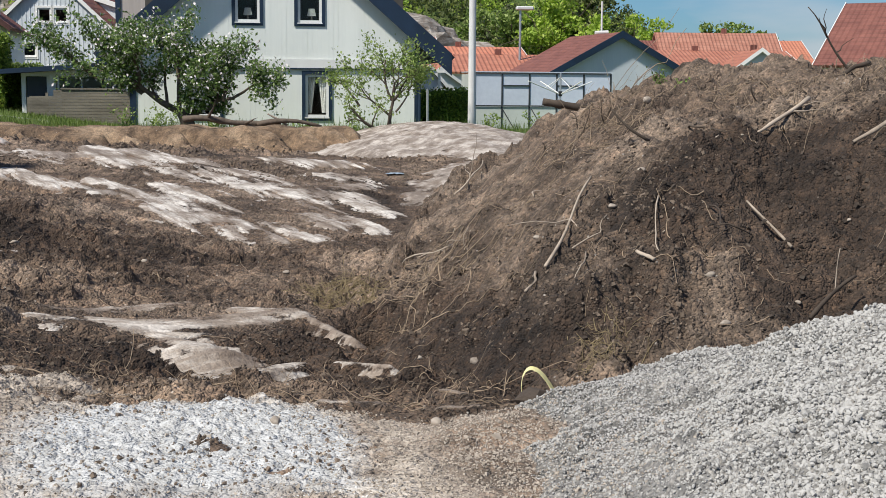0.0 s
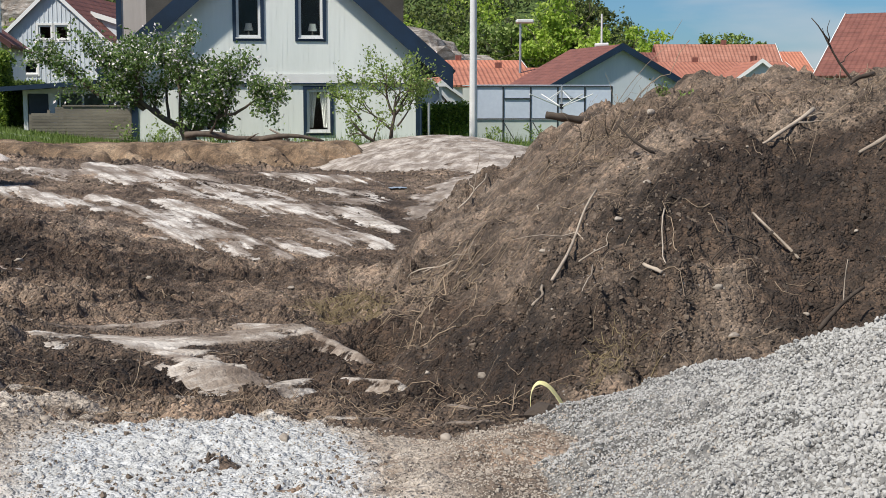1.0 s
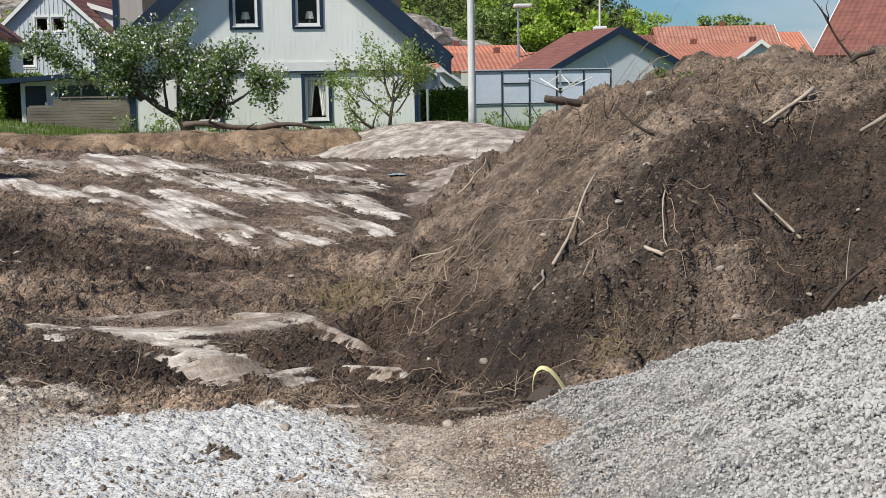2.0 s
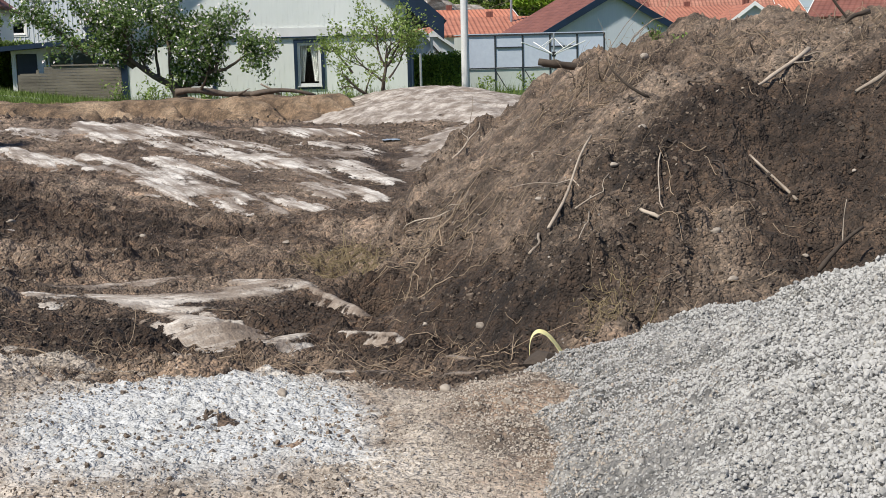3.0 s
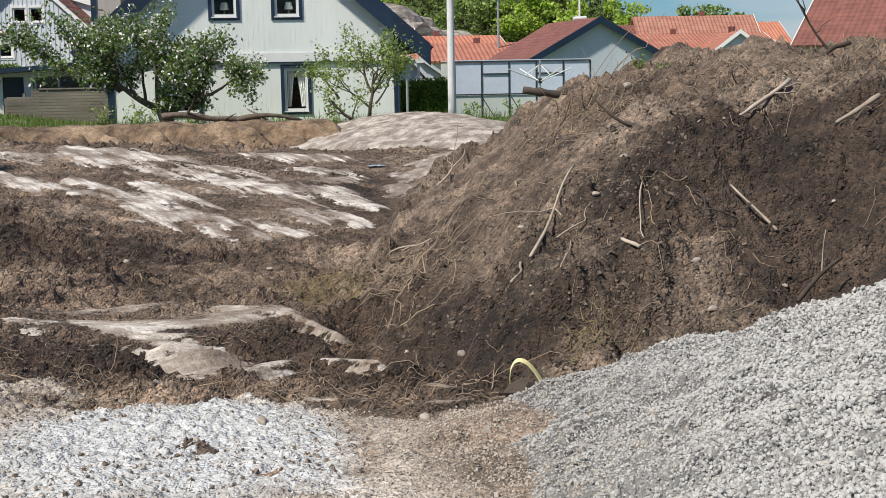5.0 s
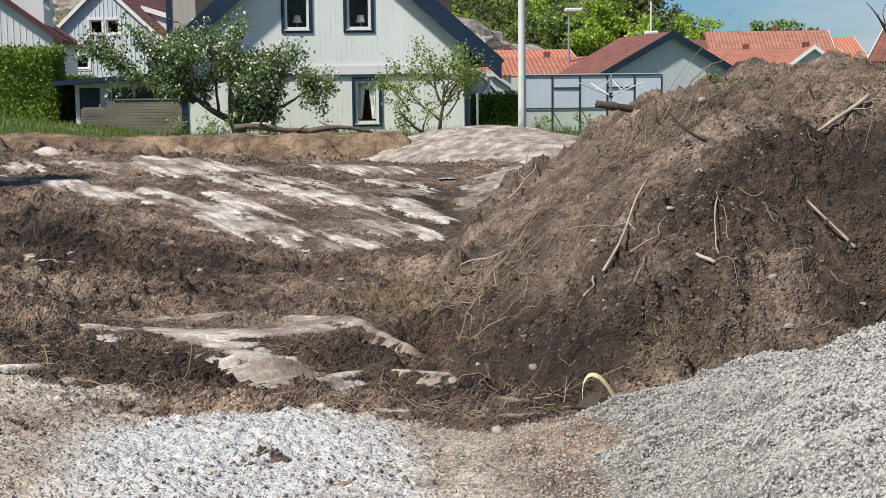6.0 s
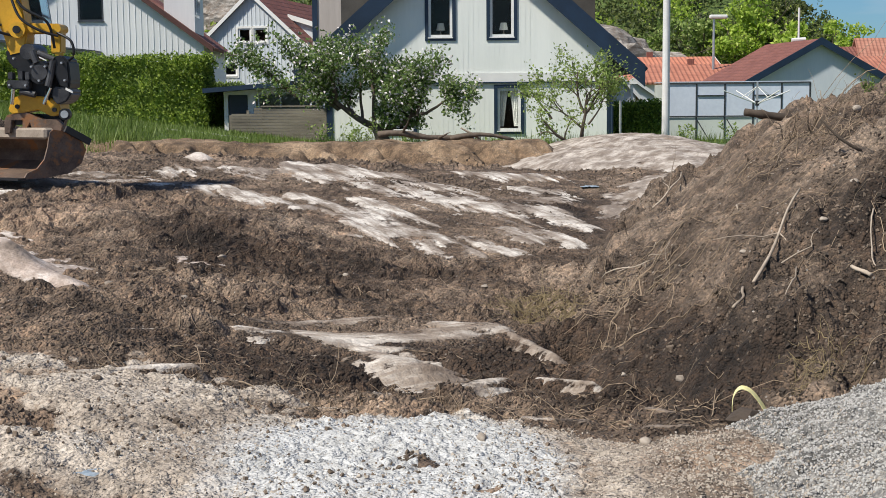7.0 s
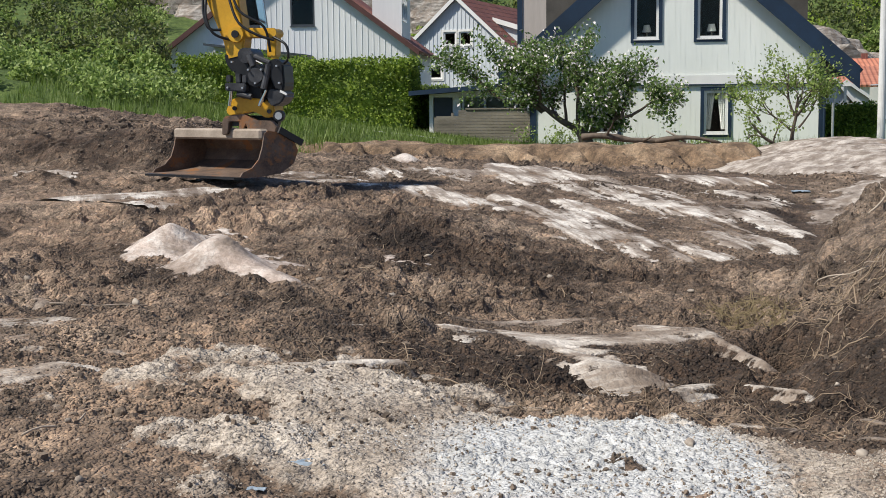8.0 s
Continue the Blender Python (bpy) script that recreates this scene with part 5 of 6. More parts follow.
tree("apple_tree", "old leaning apple tree in blossom before the white house", (-1.55, 34.6, 0.25),
     [((-0.22, 0, 0.60), (-1.0, 0, 0.50), 1.2, 0.11), ((-1.1, 0, 1.05), (-1.0, 0.1, 0.28), 1.5, 0.08), ((-1.1, 0, 1.05), (-0.5, -0.2, 0.9), 1.2, 0.06), ((-2.1, 0, 1.35), (-1.0, -0.1, 0.45), 1.1, 0.05), ((-0.7, 0, 0.85), (-0.25, 0.2, 1.0), 1.3, 0.06),
      ((-1.6, 0, 1.2), (-0.7, 0.1, 0.9), 1.1, 0.05), ((-0.2, 0, 0.6), (0.05, 0.1, 1.0), 1.4, 0.07), ((0.0, 0, 0.4), (0.25, -0.2, 1.0), 1.3, 0.06), ((0.05, 0, 0.4), (1.0, 0, 0.6), 1.1, 0.09), ((1.0, 0, 0.9), (1.0, 0.1, 0.35), 0.8, 0.05),
      ((0.9, 0, 0.85), (0.35, 0, 0.9), 0.9, 0.05), ((-0.5, 0, 0.75), (-0.1, 0.1, 1.0), 1.3, 0.05), ((0.3, 0, 0.8), (0.1, 0.2, 1.0), 1.0, 0.05), ((0.1, 0, 0.5), (0.4, -0.4, 0.35), 0.6, 0.04)],
     LEAF_APPLE, 5, 78, 0.10, 5200, scatter=0.12, trunk=([(0.05, 0, -0.15), (0.0, 0, 0.1), (0.02, 0, 0.25), (-0.05, 0, 0.4), (-0.12, 0, 0.52), (-0.25, 0, 0.64)], [0.28, 0.23, 0.2, 0.18, 0.16, 0.11]))
tree("fruit_tree", "small many-stemmed fruit tree with thin young leaves", (3.6, 34.6, 0.25),
     [((0, 0, 0), (-0.85, 0, 0.75), 1.3, 0.05), ((-0.75, 0, 0.75), (-0.5, 0.1, 1.0), 0.9, 0.035), ((0.0, 0, 0.1), (0.15, 0, 1.0), 1.3, 0.06), ((0.15, 0, 0.9), (0.7, 0.1, 0.9), 1.0, 0.04), ((0.1, 0, 0.9), (-0.25, -0.1, 1.0), 1.1, 0.04), ((0.2, 0, 0.6), (0.5, -0.2, 0.9), 0.8, 0.03), ((0.05, 0, 0.5), (-0.6, 0.1, 0.9), 1.1, 0.035), ((0.15, 0, 1.0), (0.15, 0.1, 1.0), 1.0, 0.03)],
     LEAF_LIGHT, 8, 26, 0.085, 0, scatter=0.09)


def hedge(label, x0, x1, y0, y1, z0, z1, n, leaf, seed, size=0.09):
    r = np.random.default_rng(seed)
    t = thing("hedge", label, "hedge", pose((x0 + x1) / 2, (y0 + y1) / 2, z0))
    w, d, h = (x1 - x0) / 2, (y1 - y0) / 2, z1 - z0
    bm = bmesh.new()
    add_box(bm, -w + 0.15, w - 0.15, -d + 0.15, d - 0.15, 0, h - 0.15)
    bmesh.ops.subdivide_edges(bm, edges=bm.edges[:], cuts=5, use_grid_fill=True)
    for v in bm.verts:
        v.co += Vector(r.normal(0, 0.05, 3)) if v.co.z > 0.05 else Vector((0, 0, 0))
    part("inner_growth", bm, LEAF_HEDGE, t, "dark inner twigs and leaves")
    face = r.integers(0, 5, n)
    p = np.stack([r.uniform(-w, w, n), r.uniform(-d, d, n), h * r.uniform(0, 1, n) ** 0.8], -1)
    p[face <= 1, 1] = -d + r.exponential(0.07, (face <= 1).sum())
    p[face == 2, 2] = h - r.exponential(0.06, (face == 2).sum())
    p[face == 3, 0] = w - r.exponential(0.07, (face == 3).sum())
    p[face == 4, 0] = -w + r.exponential(0.07, (face == 4).sum())
    wave = 0.16 * fbm(p[:, 0] + 3.1 * seed, p[:, 2] * 1.3 + 2.2 * p[:, 1], 0.8, 4, seed)
    p += np.stack([wave * (face >= 3), -wave * (face <= 1), wave * (face == 2) * 1.3], -1) + r.normal(0, 0.04, (n, 3))
    p[:, 2] = np.maximum(p[:, 2], 0.02)
    mesh_part("leaves", leaf_mesh("leaves", p, np.full(n, size), leaf, r), t)
    return t


hedge("tall clipped green hedge along the lawn", -11.6, -6.8, 38.6, 40.2, 0.75, 2.85, 15000, LEAF_HEDGE, 21)
hedge("tall clipped green hedge further up the slope", -14.2, -11.5, 39.2, 40.8, 1.0, 3.0, 9000, LEAF_HEDGE, 22)
hedge("low green bush beside the hedge", -7.4, -6.1, 40.4, 41.2, 0.5, 2.0, 3500, LEAF_LIGHT, 23)
hedge("low dark green hedge beside the house", 4.95, 6.35, 38.5, 39.5, 0.25, 1.36, 5000, LEAF_HEDGE, 24)


def clumps(rng, centres, radii, per, flat=0.8):
    """Places for leaves in ragged clumps."""
    n = len(centres)
    d = rng.normal(size=(n, per, 3))
    d /= np.linalg.norm(d, axis=-1, keepdims=True)
    lobes = 1 + 0.35 * np.sin(3.1 * d[..., 0] * 2 + centres[:, None, 0]) * np.sin(4.3 * d[..., 1] + centres[:, None, 1] * 1.7)
    p = d * (rng.uniform(0.35, 1.0, (n, per, 1)) ** 0.5) * radii[:, None, None] * lobes[..., None] * (1, 1, flat)
    return (centres[:, None] + p).reshape(-1, 3)


def woods(name, n, place, r0, r1, per, leaf_size, leaf, label, seed):
    r = np.random.default_rng(seed)
    x, y = place(r, n)
    rad = r.uniform(r0, r1, n)
    c = np.stack([x, y, ground_height(x, y) + rad * 0.55], -1)
    p = clumps(r, c, rad, per)
    return stuff(name, leaf_mesh(name, p, np.full(len(p), leaf_size), leaf, r), label, "bushes")


def on_hill(r, n):
    y = r.uniform(98, 165, n)
    return y * r.uniform(-0.25, 0.30, n), y


def on_left_slope(r, n):
    y = 44 + 55 * r.uniform(0, 1, n) ** 1.3
    return y * r.uniform(-0.60, -0.375, n), y


woods("hill_woods", 230, on_hill, 1.4, 3.2, 320, 0.42, LEAF_WOOD, "dark green juniper and oak scrub on the rocky hill", 31)
woods("hill_woods", 90, on_hill, 1.2, 2.6, 320, 0.42, LEAF_BRIGHT, "bright spring-green bushes on the rocky hill", 32)
woods("slope_bushes", 90, on_left_slope, 0.6, 1.6, 420, 0.2, LEAF_WOOD, "tangled green bushes on the slope", 33)
woods("slope_bushes", 130, on_left_slope, 0.4, 1.2, 420, 0.19, LEAF_LIGHT, "fresh green bushes on the slope", 34)
woods("slope_bushes", 60, lambda r, n: (r.uniform(-22, -12.5, n), r.uniform(32, 38, n)), 0.3, 0.7, 200, 0.14, LEAF_LIGHT, "low green scrub at the top of the bank", 35)


def far_tree(x, y, z, height, width, leaf, seed, label):
    r = np.random.default_rng(seed)
    t = thing("deciduous_tree", label, "tree", pose(x, y, z), "trees over the roofs")
    out, tips = [], []
    for k in range(5):
        a = 2 * math.pi * k / 5 + r.uniform(0, 1)
        grow(r, (0, 0, height * 0.3), (math.cos(a) * width * 0.55, math.sin(a) * width * 0.55, height * 0.45), height * 0.5, 0.14, 1, out, tips)
    out.append((np.array([(0, 0, height * 0.1 * q) for q in range(6)]), np.linspace(0.3, 0.16, 6)))
    v, f = tube_arrays([o[0] for o in out], [o[1] for o in out], 6)
    mesh_part("trunk", batch("trunk", v, f, BARK, True), t)
    c = np.concatenate(tips)
    c = c[r.integers(0, len(c), 34)]
    p = clumps(r, c, r.uniform(0.22, 0.4, len(c)) * width * 0.5, 110)
    mesh_part("crown", leaf_mesh("crown", p, np.full(len(p), 0.42), leaf, r), t)
    return t


for i, (px, py, hz, wd, lf, lb) in enumerate(((31.5, 112, 7.2, 6.4, LEAF_BRIGHT, "bright spring-green tree behind the roofs"), (26.5, 116, 8.6, 5.5, LEAF_BRIGHT, "bright spring-green tree behind the roofs"), (29.0, 118, 8.6, 3.5, LEAF_WOOD, "dark pine-like tree behind the roofs"),
                                              (41.5, 112, 6.6, 6.0, LEAF_LIGHT, "pale green tree behind the roofs"), (23.0, 120, 9.0, 6.0, LEAF_LIGHT, "light green tree on the hill side"), (34.4, 118, 6.2, 4.0, LEAF_WOOD, "dark green tree behind the roofs"))):
    far_tree(px, py, 0.6, hz, wd, lf, 50 + i, lb)


def outcrop(x, y, sx, sy, sz, seed, label):
    r = np.random.default_rng(seed)
    bm = bmesh.new()
    bmesh.ops.create_icosphere(bm, subdivisions=4, radius=1.0)
    for v in bm.verts:
        k = 1 + 0.5 * noise.fractal(v.co * 1.6 + Vector((seed, 0, 0)), 1.0, 2.0, 5)
        v.co = Vector((v.co.x * sx, v.co.y * sy, v.co.z * sz)) * k
    ob = part("rock_outcrop", bm, ROCK_GREY, None)
    ob.location = (x, y, float(ground_height(np.array(float(x)), np.array(float(y)))) + sz * 0.1)
    return tagged(ob, label, "rock", kind="structure")


ROCK_GREY = rock_material("grey_bedrock", (0.13, 0.12, 0.11), (0.28, 0.26, 0.24), (0.50, 0.46, 0.42), 10, -0.3)
outcrop(23, 103, 6.0, 3.0, 2.4, 3, "grey rock outcrop on the wooded hill")
outcrop(13, 108, 7, 3, 4.5, 4, "grey rock face on the wooded hill")
outcrop(-22, 118, 8, 3, 5, 5, "grey rock face on the wooded hill")
outcrop(-23.5, 72, 4.5, 2, 3.4, 6, "grey rock face among the slope bushes")
outcrop(28, 110, 6, 2.5, 1.3, 7, "grey rock outcrop on the wooded hill")


def grass(n, place, length, label, seed):
    r = np.random.default_rng(seed)
    x, y = place(r, n)
    keep = lawn_mask(x, y) > 0.55
    x, y = x[keep], y[keep]
    n = len(x)
    a, lean = r.uniform(0, 2 * np.pi, n), r.uniform(0.1, 0.6, n)
    long, wide = length * r.lognormal(0, 0.35, n), 0.006 + 0.008 * r.uniform(0, 1, n)
    z = np.maximum(ground_height(x, y), berm_height(x, y)) - 0.02
    foot = np.stack([x, y, z], -1)
    side = np.stack([-np.sin(a), np.cos(a), 0 * a], -1) * wide[:, None]
    tip = foot + np.stack([np.cos(a) * lean, np.sin(a) * lean, np.ones(n)], -1) * long[:, None]
    verts = np.stack([foot - side, foot + side, tip], 1).reshape(-1, 3)
    return stuff("grass", batch("grass", verts, np.arange(3 * n).reshape(-1, 3), GRASS), label, "grass")


grass(26000, lambda r, n: (r.uniform(-13, -3, n), r.uniform(31.5, 38, n)), 0.10, "rough green lawn grass", 61)
grass(16000, lambda r, n: (r.uniform(-16, -7, n), r.uniform(25, 34, n)), 0.22, "long green grass on the slope", 62)
grass(2500, lambda r, n: (r.uniform(-3.5, 7.5, n), r.uniform(34.5, 37, n)), 0.22, "tall thin grass before the house wall", 63)

# paving strip on the lawn
strip = thing("paving_strip", "pale concrete edging along the lawn", "paving", pose(0, 0, 0), kind="structure")
part("slab", box_mesh(-1.5, 1.5, 0, 0.5, -0.1, 0.06, m=pose(-6.6, 35.4, 0.66, 0, 7, 0)), CONCRETE, strip)


# ---- excavator arm with its bucket ----
def px(u, v):
    """Local drawing units of the arm, in metres: u to the right, v down."""
    return (-5.60 + (u - 385) * 0.00757, 1.97 - (v - 130) * 0.00742)


def plate(outline, y0, y1, bevel=0.012):
    bm = add_prism(bmesh.new(), [px(*p) for p in outline][::-1], y0, y1)
    bmesh.ops.recalc_face_normals(bm, faces=bm.faces[:])
    if bevel:
        bmesh.ops.bevel(bm, geom=bm.edges[:], offset=bevel, segments=2, affect="EDGES")
    return bm


def pin(u, v, r, y0, y1, sides=18):
    x, z = px(u, v)
    return rod(bmesh.new(), (x, y0, z), (x, y1, z), r, sides=sides)


def hose(points, y, r=0.018):
    pts = np.array([(px(u, v)[0], y + dy, px(u, v)[1]) for u, v, dy in points])
    fine = []
    for i in range(len(pts) - 1):
        p0, p1, p2, p3 = pts[max(i - 1, 0)], pts[i], pts[i + 1], pts[min(i + 2, len(pts) - 1)]
        for t in np.linspace(0, 1, 7)[: None if i == len(pts) - 2 else -1]:
            fine.append(0.5 * (2 * p1 + (p2 - p0) * t + (2 * p0 - 5 * p1 + 4 * p2 - p3) * t**2 + (3 * p1 - p0 - 3 * p2 + p3) * t**3))
    v, f = tube_arrays([fine], [[r] * len(fine)], 8)
    return batch("hose", v, f, BLACK, True)


arm = thing("excavator_arm", "yellow excavator arm with black tiltrotator and worn bucket", "excavator", pose(0, 0, 0))
part("stick", plate([(338, -160), (405, -160), (412, -20), (424, 70), (418, 100), (392, 106), (384, 70), (352, -10)], 17.25, 17.6, 0.02), YELLOW, arm)
part("boss", pin(409, 60, 0.105, 17.2, 17.65), YELLOW, arm)
part("pin", pin(409, 60, 0.05, 17.18, 17.67), BLACK, arm)
part("link", plate([(412, 48), (478, 50), (482, 60), (474, 66), (415, 66)], 17.28, 17.34), YELLOW, arm)
part("link", plate([(412, 48), (478, 50), (482, 60), (474, 66), (415, 66)], 17.5, 17.56), YELLOW, arm)
part("drop_link", plate([(462, 56), (480, 56), (478, 100), (462, 102)], 17.3, 17.54), YELLOW, arm)
part("pin", pin(474, 58, 0.06, 17.24, 17.6), YELLOW, arm)
part("cylinder", plate([(432, -60), (446, -60), (460, 50), (448, 52)], 17.38, 17.46), CHROME, arm)
tilt = part("tiltrotator", plate([(404, 124), (430, 116), (468, 112), (476, 150), (470, 172), (440, 186), (408, 176)], 17.24, 17.62, 0.02), BLACK, arm, "black tiltrotator housing")
part("clamp", plate([(393, 146), (431, 148), (431, 163), (394, 161)], 17.06, 17.22, 0.015), BLACK_HIGHLIT, tilt)
part("clamp", plate([(395, 133), (404, 133), (404, 146), (395, 145)], 17.08, 17.2, 0.01), BLACK_HIGHLIT, tilt)
part("clamp", plate([(412, 131), (421, 131), (421, 147), (412, 146)], 17.08, 17.2, 0.01), BLACK_HIGHLIT, tilt)
part("clamp", plate([(424, 133), (432, 133), (432, 147), (424, 147)], 17.08, 17.2, 0.01), BLACK_HIGHLIT, tilt)
part("drum", pin(449, 134, 0.15, 17.1, 17.66), BLACK, tilt)
part("drum_cap", pin(449, 134, 0.10, 17.07, 17.099), BLACK_HIGHLIT, tilt)
part("cover", plate([(472, 108), (486, 104), (498, 114), (500, 150), (497, 164), (484, 160), (474, 140)], 17.1, 17.6, 0.025), BLACK, tilt)
low = part("cover", plate([(470, 158), (498, 162), (501, 170), (492, 184), (476, 190), (466, 178)], 17.12, 17.6, 0.02), BLACK_HIGHLIT, tilt)
part("label_bar", plate([(492, 160), (504, 166), (503, 170), (491, 164)], 17.09, 17.098, 0), TRIM, low)
for (u0, v0), (u1, v1), r in (((446, 100), (474, 112), 0.035), ((472, 112), (462, 158), 0.045), ((436, 98), (444, 118), 0.04), ((414, 166), (440, 172), 0.04)):
    a, b = px(u0, v0), px(u1, v1)
    part("cylinder", rod(bmesh.new(), (a[0], 17.12, a[1]), (b[0], 17.1, b[1]), r), BLACK_HIGHLIT, tilt)
for u, v in ((399, 155), (426, 156), (437, 124), (460, 124), (449, 148), (488, 118), (492, 148), (408, 110)):
    part("bolt", pin(u, v, 0.014, 17.03, 17.12, 8), STEEL, tilt)
part("decal_bar", plate([(470, 98), (484, 101), (484, 107), (470, 104)], 17.26, 17.27, 0), YELLOW, arm)
part("decal_bar", plate([(450, 107), (462, 113), (462, 115), (450, 109)], 17.07, 17.08, 0), TRIM, arm)
part("ear", plate([(385, 94), (428, 92), (432, 118), (426, 128), (400, 128), (388, 112)], 17.26, 17.58, 0.02), BLACK, arm)
part("swivel_pin", pin(428, 98, 0.10, 17.14, 17.68), BLACK_HIGHLIT, arm)
ring = part("rotor", plate([(396, 178), (410, 172), (458, 176), (476, 186), (478, 206), (462, 210), (440, 198), (396, 206), (388, 198)], 17.2, 17.66, 0.015), YELLOW, arm, "scuffed yellow rotor plate")
part("bolt", pin(405, 192, 0.03, 17.17, 17.2, 8), BLACK, ring)
part("bolt", pin(468, 198, 0.03, 17.17, 17.2, 8), BLACK, ring)
for (u0, v0), (u1, v1) in (((403, 158), (398, 188)), ((466, 160), (452, 188))):
    a, b = px(u0, v0), px(u1, v1)
    part("piston_rod", rod(bmesh.new(), (a[0], 17.12, a[1]), (b[0], 17.14, b[1]), 0.024), CHROME, arm)
wheel = part("wheel", pin(487, 206, 0.075, 17.12, 17.2), BLACK, arm)
part("rim", pin(487, 206, 0.05, 17.11, 17.119), STEEL, wheel)
part("coupler", plate([(380, 240), (381, 214), (386, 206), (420, 202), (432, 208), (446, 214), (470, 214), (480, 226), (478, 236), (430, 236), (424, 222), (416, 236), (410, 238), (412, 216), (394, 216), (391, 238)], 17.2, 17.36, 0.01), BUCKET, arm)
part("crossbar", plate([(392, 208), (412, 207), (412, 224), (394, 224)], 17.3, 17.5, 0.01), BLACK_HIGHLIT, arm)
part("coupler", plate([(420, 205), (478, 208), (470, 232), (424, 234)], 17.42, 17.6, 0.012), BLACK, arm)
for path in ([(356, -40, 0), (352, 10, -0.06), (362, 48, -0.1), (384, 52, -0.05)], [(364, -40, 0), (358, 20, -0.1), (372, 58, -0.12), (400, 70, 0)], [(400, 0, -0.05), (418, 40, -0.12), (450, 62, -0.12), (480, 72, -0.08)],
             [(476, 66, 0), (500, 80, -0.06), (504, 104, -0.06), (490, 116, 0)], [(398, -30, -0.03), (420, 20, -0.1), (462, 48, -0.08), (470, 92, 0)], [(486, 110, 0), (470, 140, -0.12), (456, 168, -0.1), (462, 186, 0)]):
    mesh_part("hose", hose(path, 17.25), arm, "black hydraulic hose")

BW = 0.96
shell_out = [(0.0, 0.0), (0.35, -0.005), (0.72, 0.04), (0.95, 0.18), (1.03, 0.38), (0.95, 0.55), (0.78, 0.66), (0.50, 0.70)]
shell_in = [(0.50, 0.665), (0.76, 0.625), (0.91, 0.53), (0.985, 0.38), (0.915, 0.21), (0.70, 0.08), (0.35, 0.03), (0.0, 0.02)]
turn_x = Matrix(((0, 1, 0, 0), (1, 0, 0, 0), (0, 0, 1, 0), (0, 0, 0, 1)))
bm = bmesh.new()
for i in range(7):
    o, n_ = shell_out, shell_in[::-1]
    add_prism(bm, [(o[i][0], o[i][1]), (o[i + 1][0], o[i + 1][1]), (n_[i + 1][0], n_[i + 1][1]), (n_[i][0], n_[i][1])], -BW, BW, m=turn_x)
bmesh.ops.remove_doubles(bm, verts=bm.verts[:], dist=1e-4)
bmesh.ops.recalc_face_normals(bm, faces=bm.faces[:])
bucket = part("bucket", bm, BUCKET, arm, "wide rusty grading bucket")
bucket.matrix_basis = pose(-6.02, 17.12, 0.61, rz=-33) @ Matrix.Diagonal((0.97, 1.0, 0.86, 1.0))
side = shell_out + [(0.44, 0.66), (0.40, 0.45), (0.34, 0.27), (0.22, 0.14), (0.06, 0.08)]
for s in (-BW, BW):
    bm = add_prism(bmesh.new(), side, s - 0.02 if s < 0 else s, s if s < 0 else s + 0.02, m=turn_x)
    bmesh.ops.recalc_face_normals(bm, faces=bm.faces[:])
    part("side_plate", bm, BUCKET, bucket)
part("cutting_edge", box_mesh(-BW - 0.03, BW + 0.03, -0.10, 0.02, -0.02, 0.012), BLACK, bucket)
part("top_lip", box_mesh(-BW, BW, 0.38, 0.54, 0.56, 0.73, bevel=0.03), DUSTY, bucket, "dusty rounded top tube")
part("side_bar", box_mesh(BW + 0.02, BW + 0.05, 0.52, 0.98, 0.52, 0.62, m=pose(0, 0, 0, -28, 0, 0) @ Matrix.Translation((0, -0.25, 0.38))), BLACK, bucket)


# ---- sticks, roots and stones on the heap ----
def top_at(x, y):
    return float(surface_at(np.array(float(x)), np.array(float(y))))


def stick(name, label, ends, r0, r1, material, bend=0.03, seed=0, twigs=0, group="sticks on the earth heap"):
    """A bent tapered stick. ends: two of (x, y, height over the soil)."""
    r = np.random.default_rng(seed)
    a, b = (np.array((x, y, top_at(x, y) + h)) for x, y, h in ends)
    long = np.linalg.norm(b - a)
    t = np.linspace(0, 1, 9)
    path = a + (b - a) * t[:, None] + sum(r.normal(0, bend * long / q, 3) * np.sin(q * np.pi * t)[:, None] for q in (1, 2, 3))
    lie_on = np.array([top_at(p[0], p[1]) for p in path]) + r0 * 0.5
    if ends[0][2] < 0.05 and ends[1][2] < 0.05:
        gap = lie_on - path[:, 2]
        path[:, 2] += np.maximum(0.35 * gap, gap - 0.03) if bend > 0.05 else 0.6 * gap.max()
    ob = thing(name, label, name, pose(*a), group)
    rad = 0.68 * np.linspace(r0, r1, 9) * (1 + 0.12 * r.normal(size=9))
    v, f = tube_arrays([path - a], [rad], 7)
    v = np.concatenate([v, [path[0] - a, path[-1] - a]])
    tri = [(len(v) - 2, (k + 1) % 7, k, k) for k in range(7)] + [(len(v) - 1, 56 + k, 56 + (k + 1) % 7, 56 + (k + 1) % 7) for k in range(7)]
    me = bpy.data.meshes.new("stem")
    me.from_pydata(v, [], [tuple(q) for q in f] + [tuple(q[:3]) for q in tri])
    me.polygons.foreach_set("use_smooth", np.ones(len(me.polygons), bool))
    me.materials.append(material)
    mesh_part("stem", me, ob)
    for _ in range(twigs):
        k = r.integers(2, 8)
        d = r.normal(0, 1, 3) + (b - a) / long
        d /= np.linalg.norm(d)
        p = path[k] - a
        q = np.array([p + d * long * 0.3 * u + r.normal(0, 0.012, 3) * (u > 0) for u in np.linspace(0, 1, 5)])
        v, f = tube_arrays([q], [np.linspace(rad[k] * 0.6, 0.002, 5)], 5)
        mesh_part("twig", batch("twig", v, f, material, True), ob)
    return ob


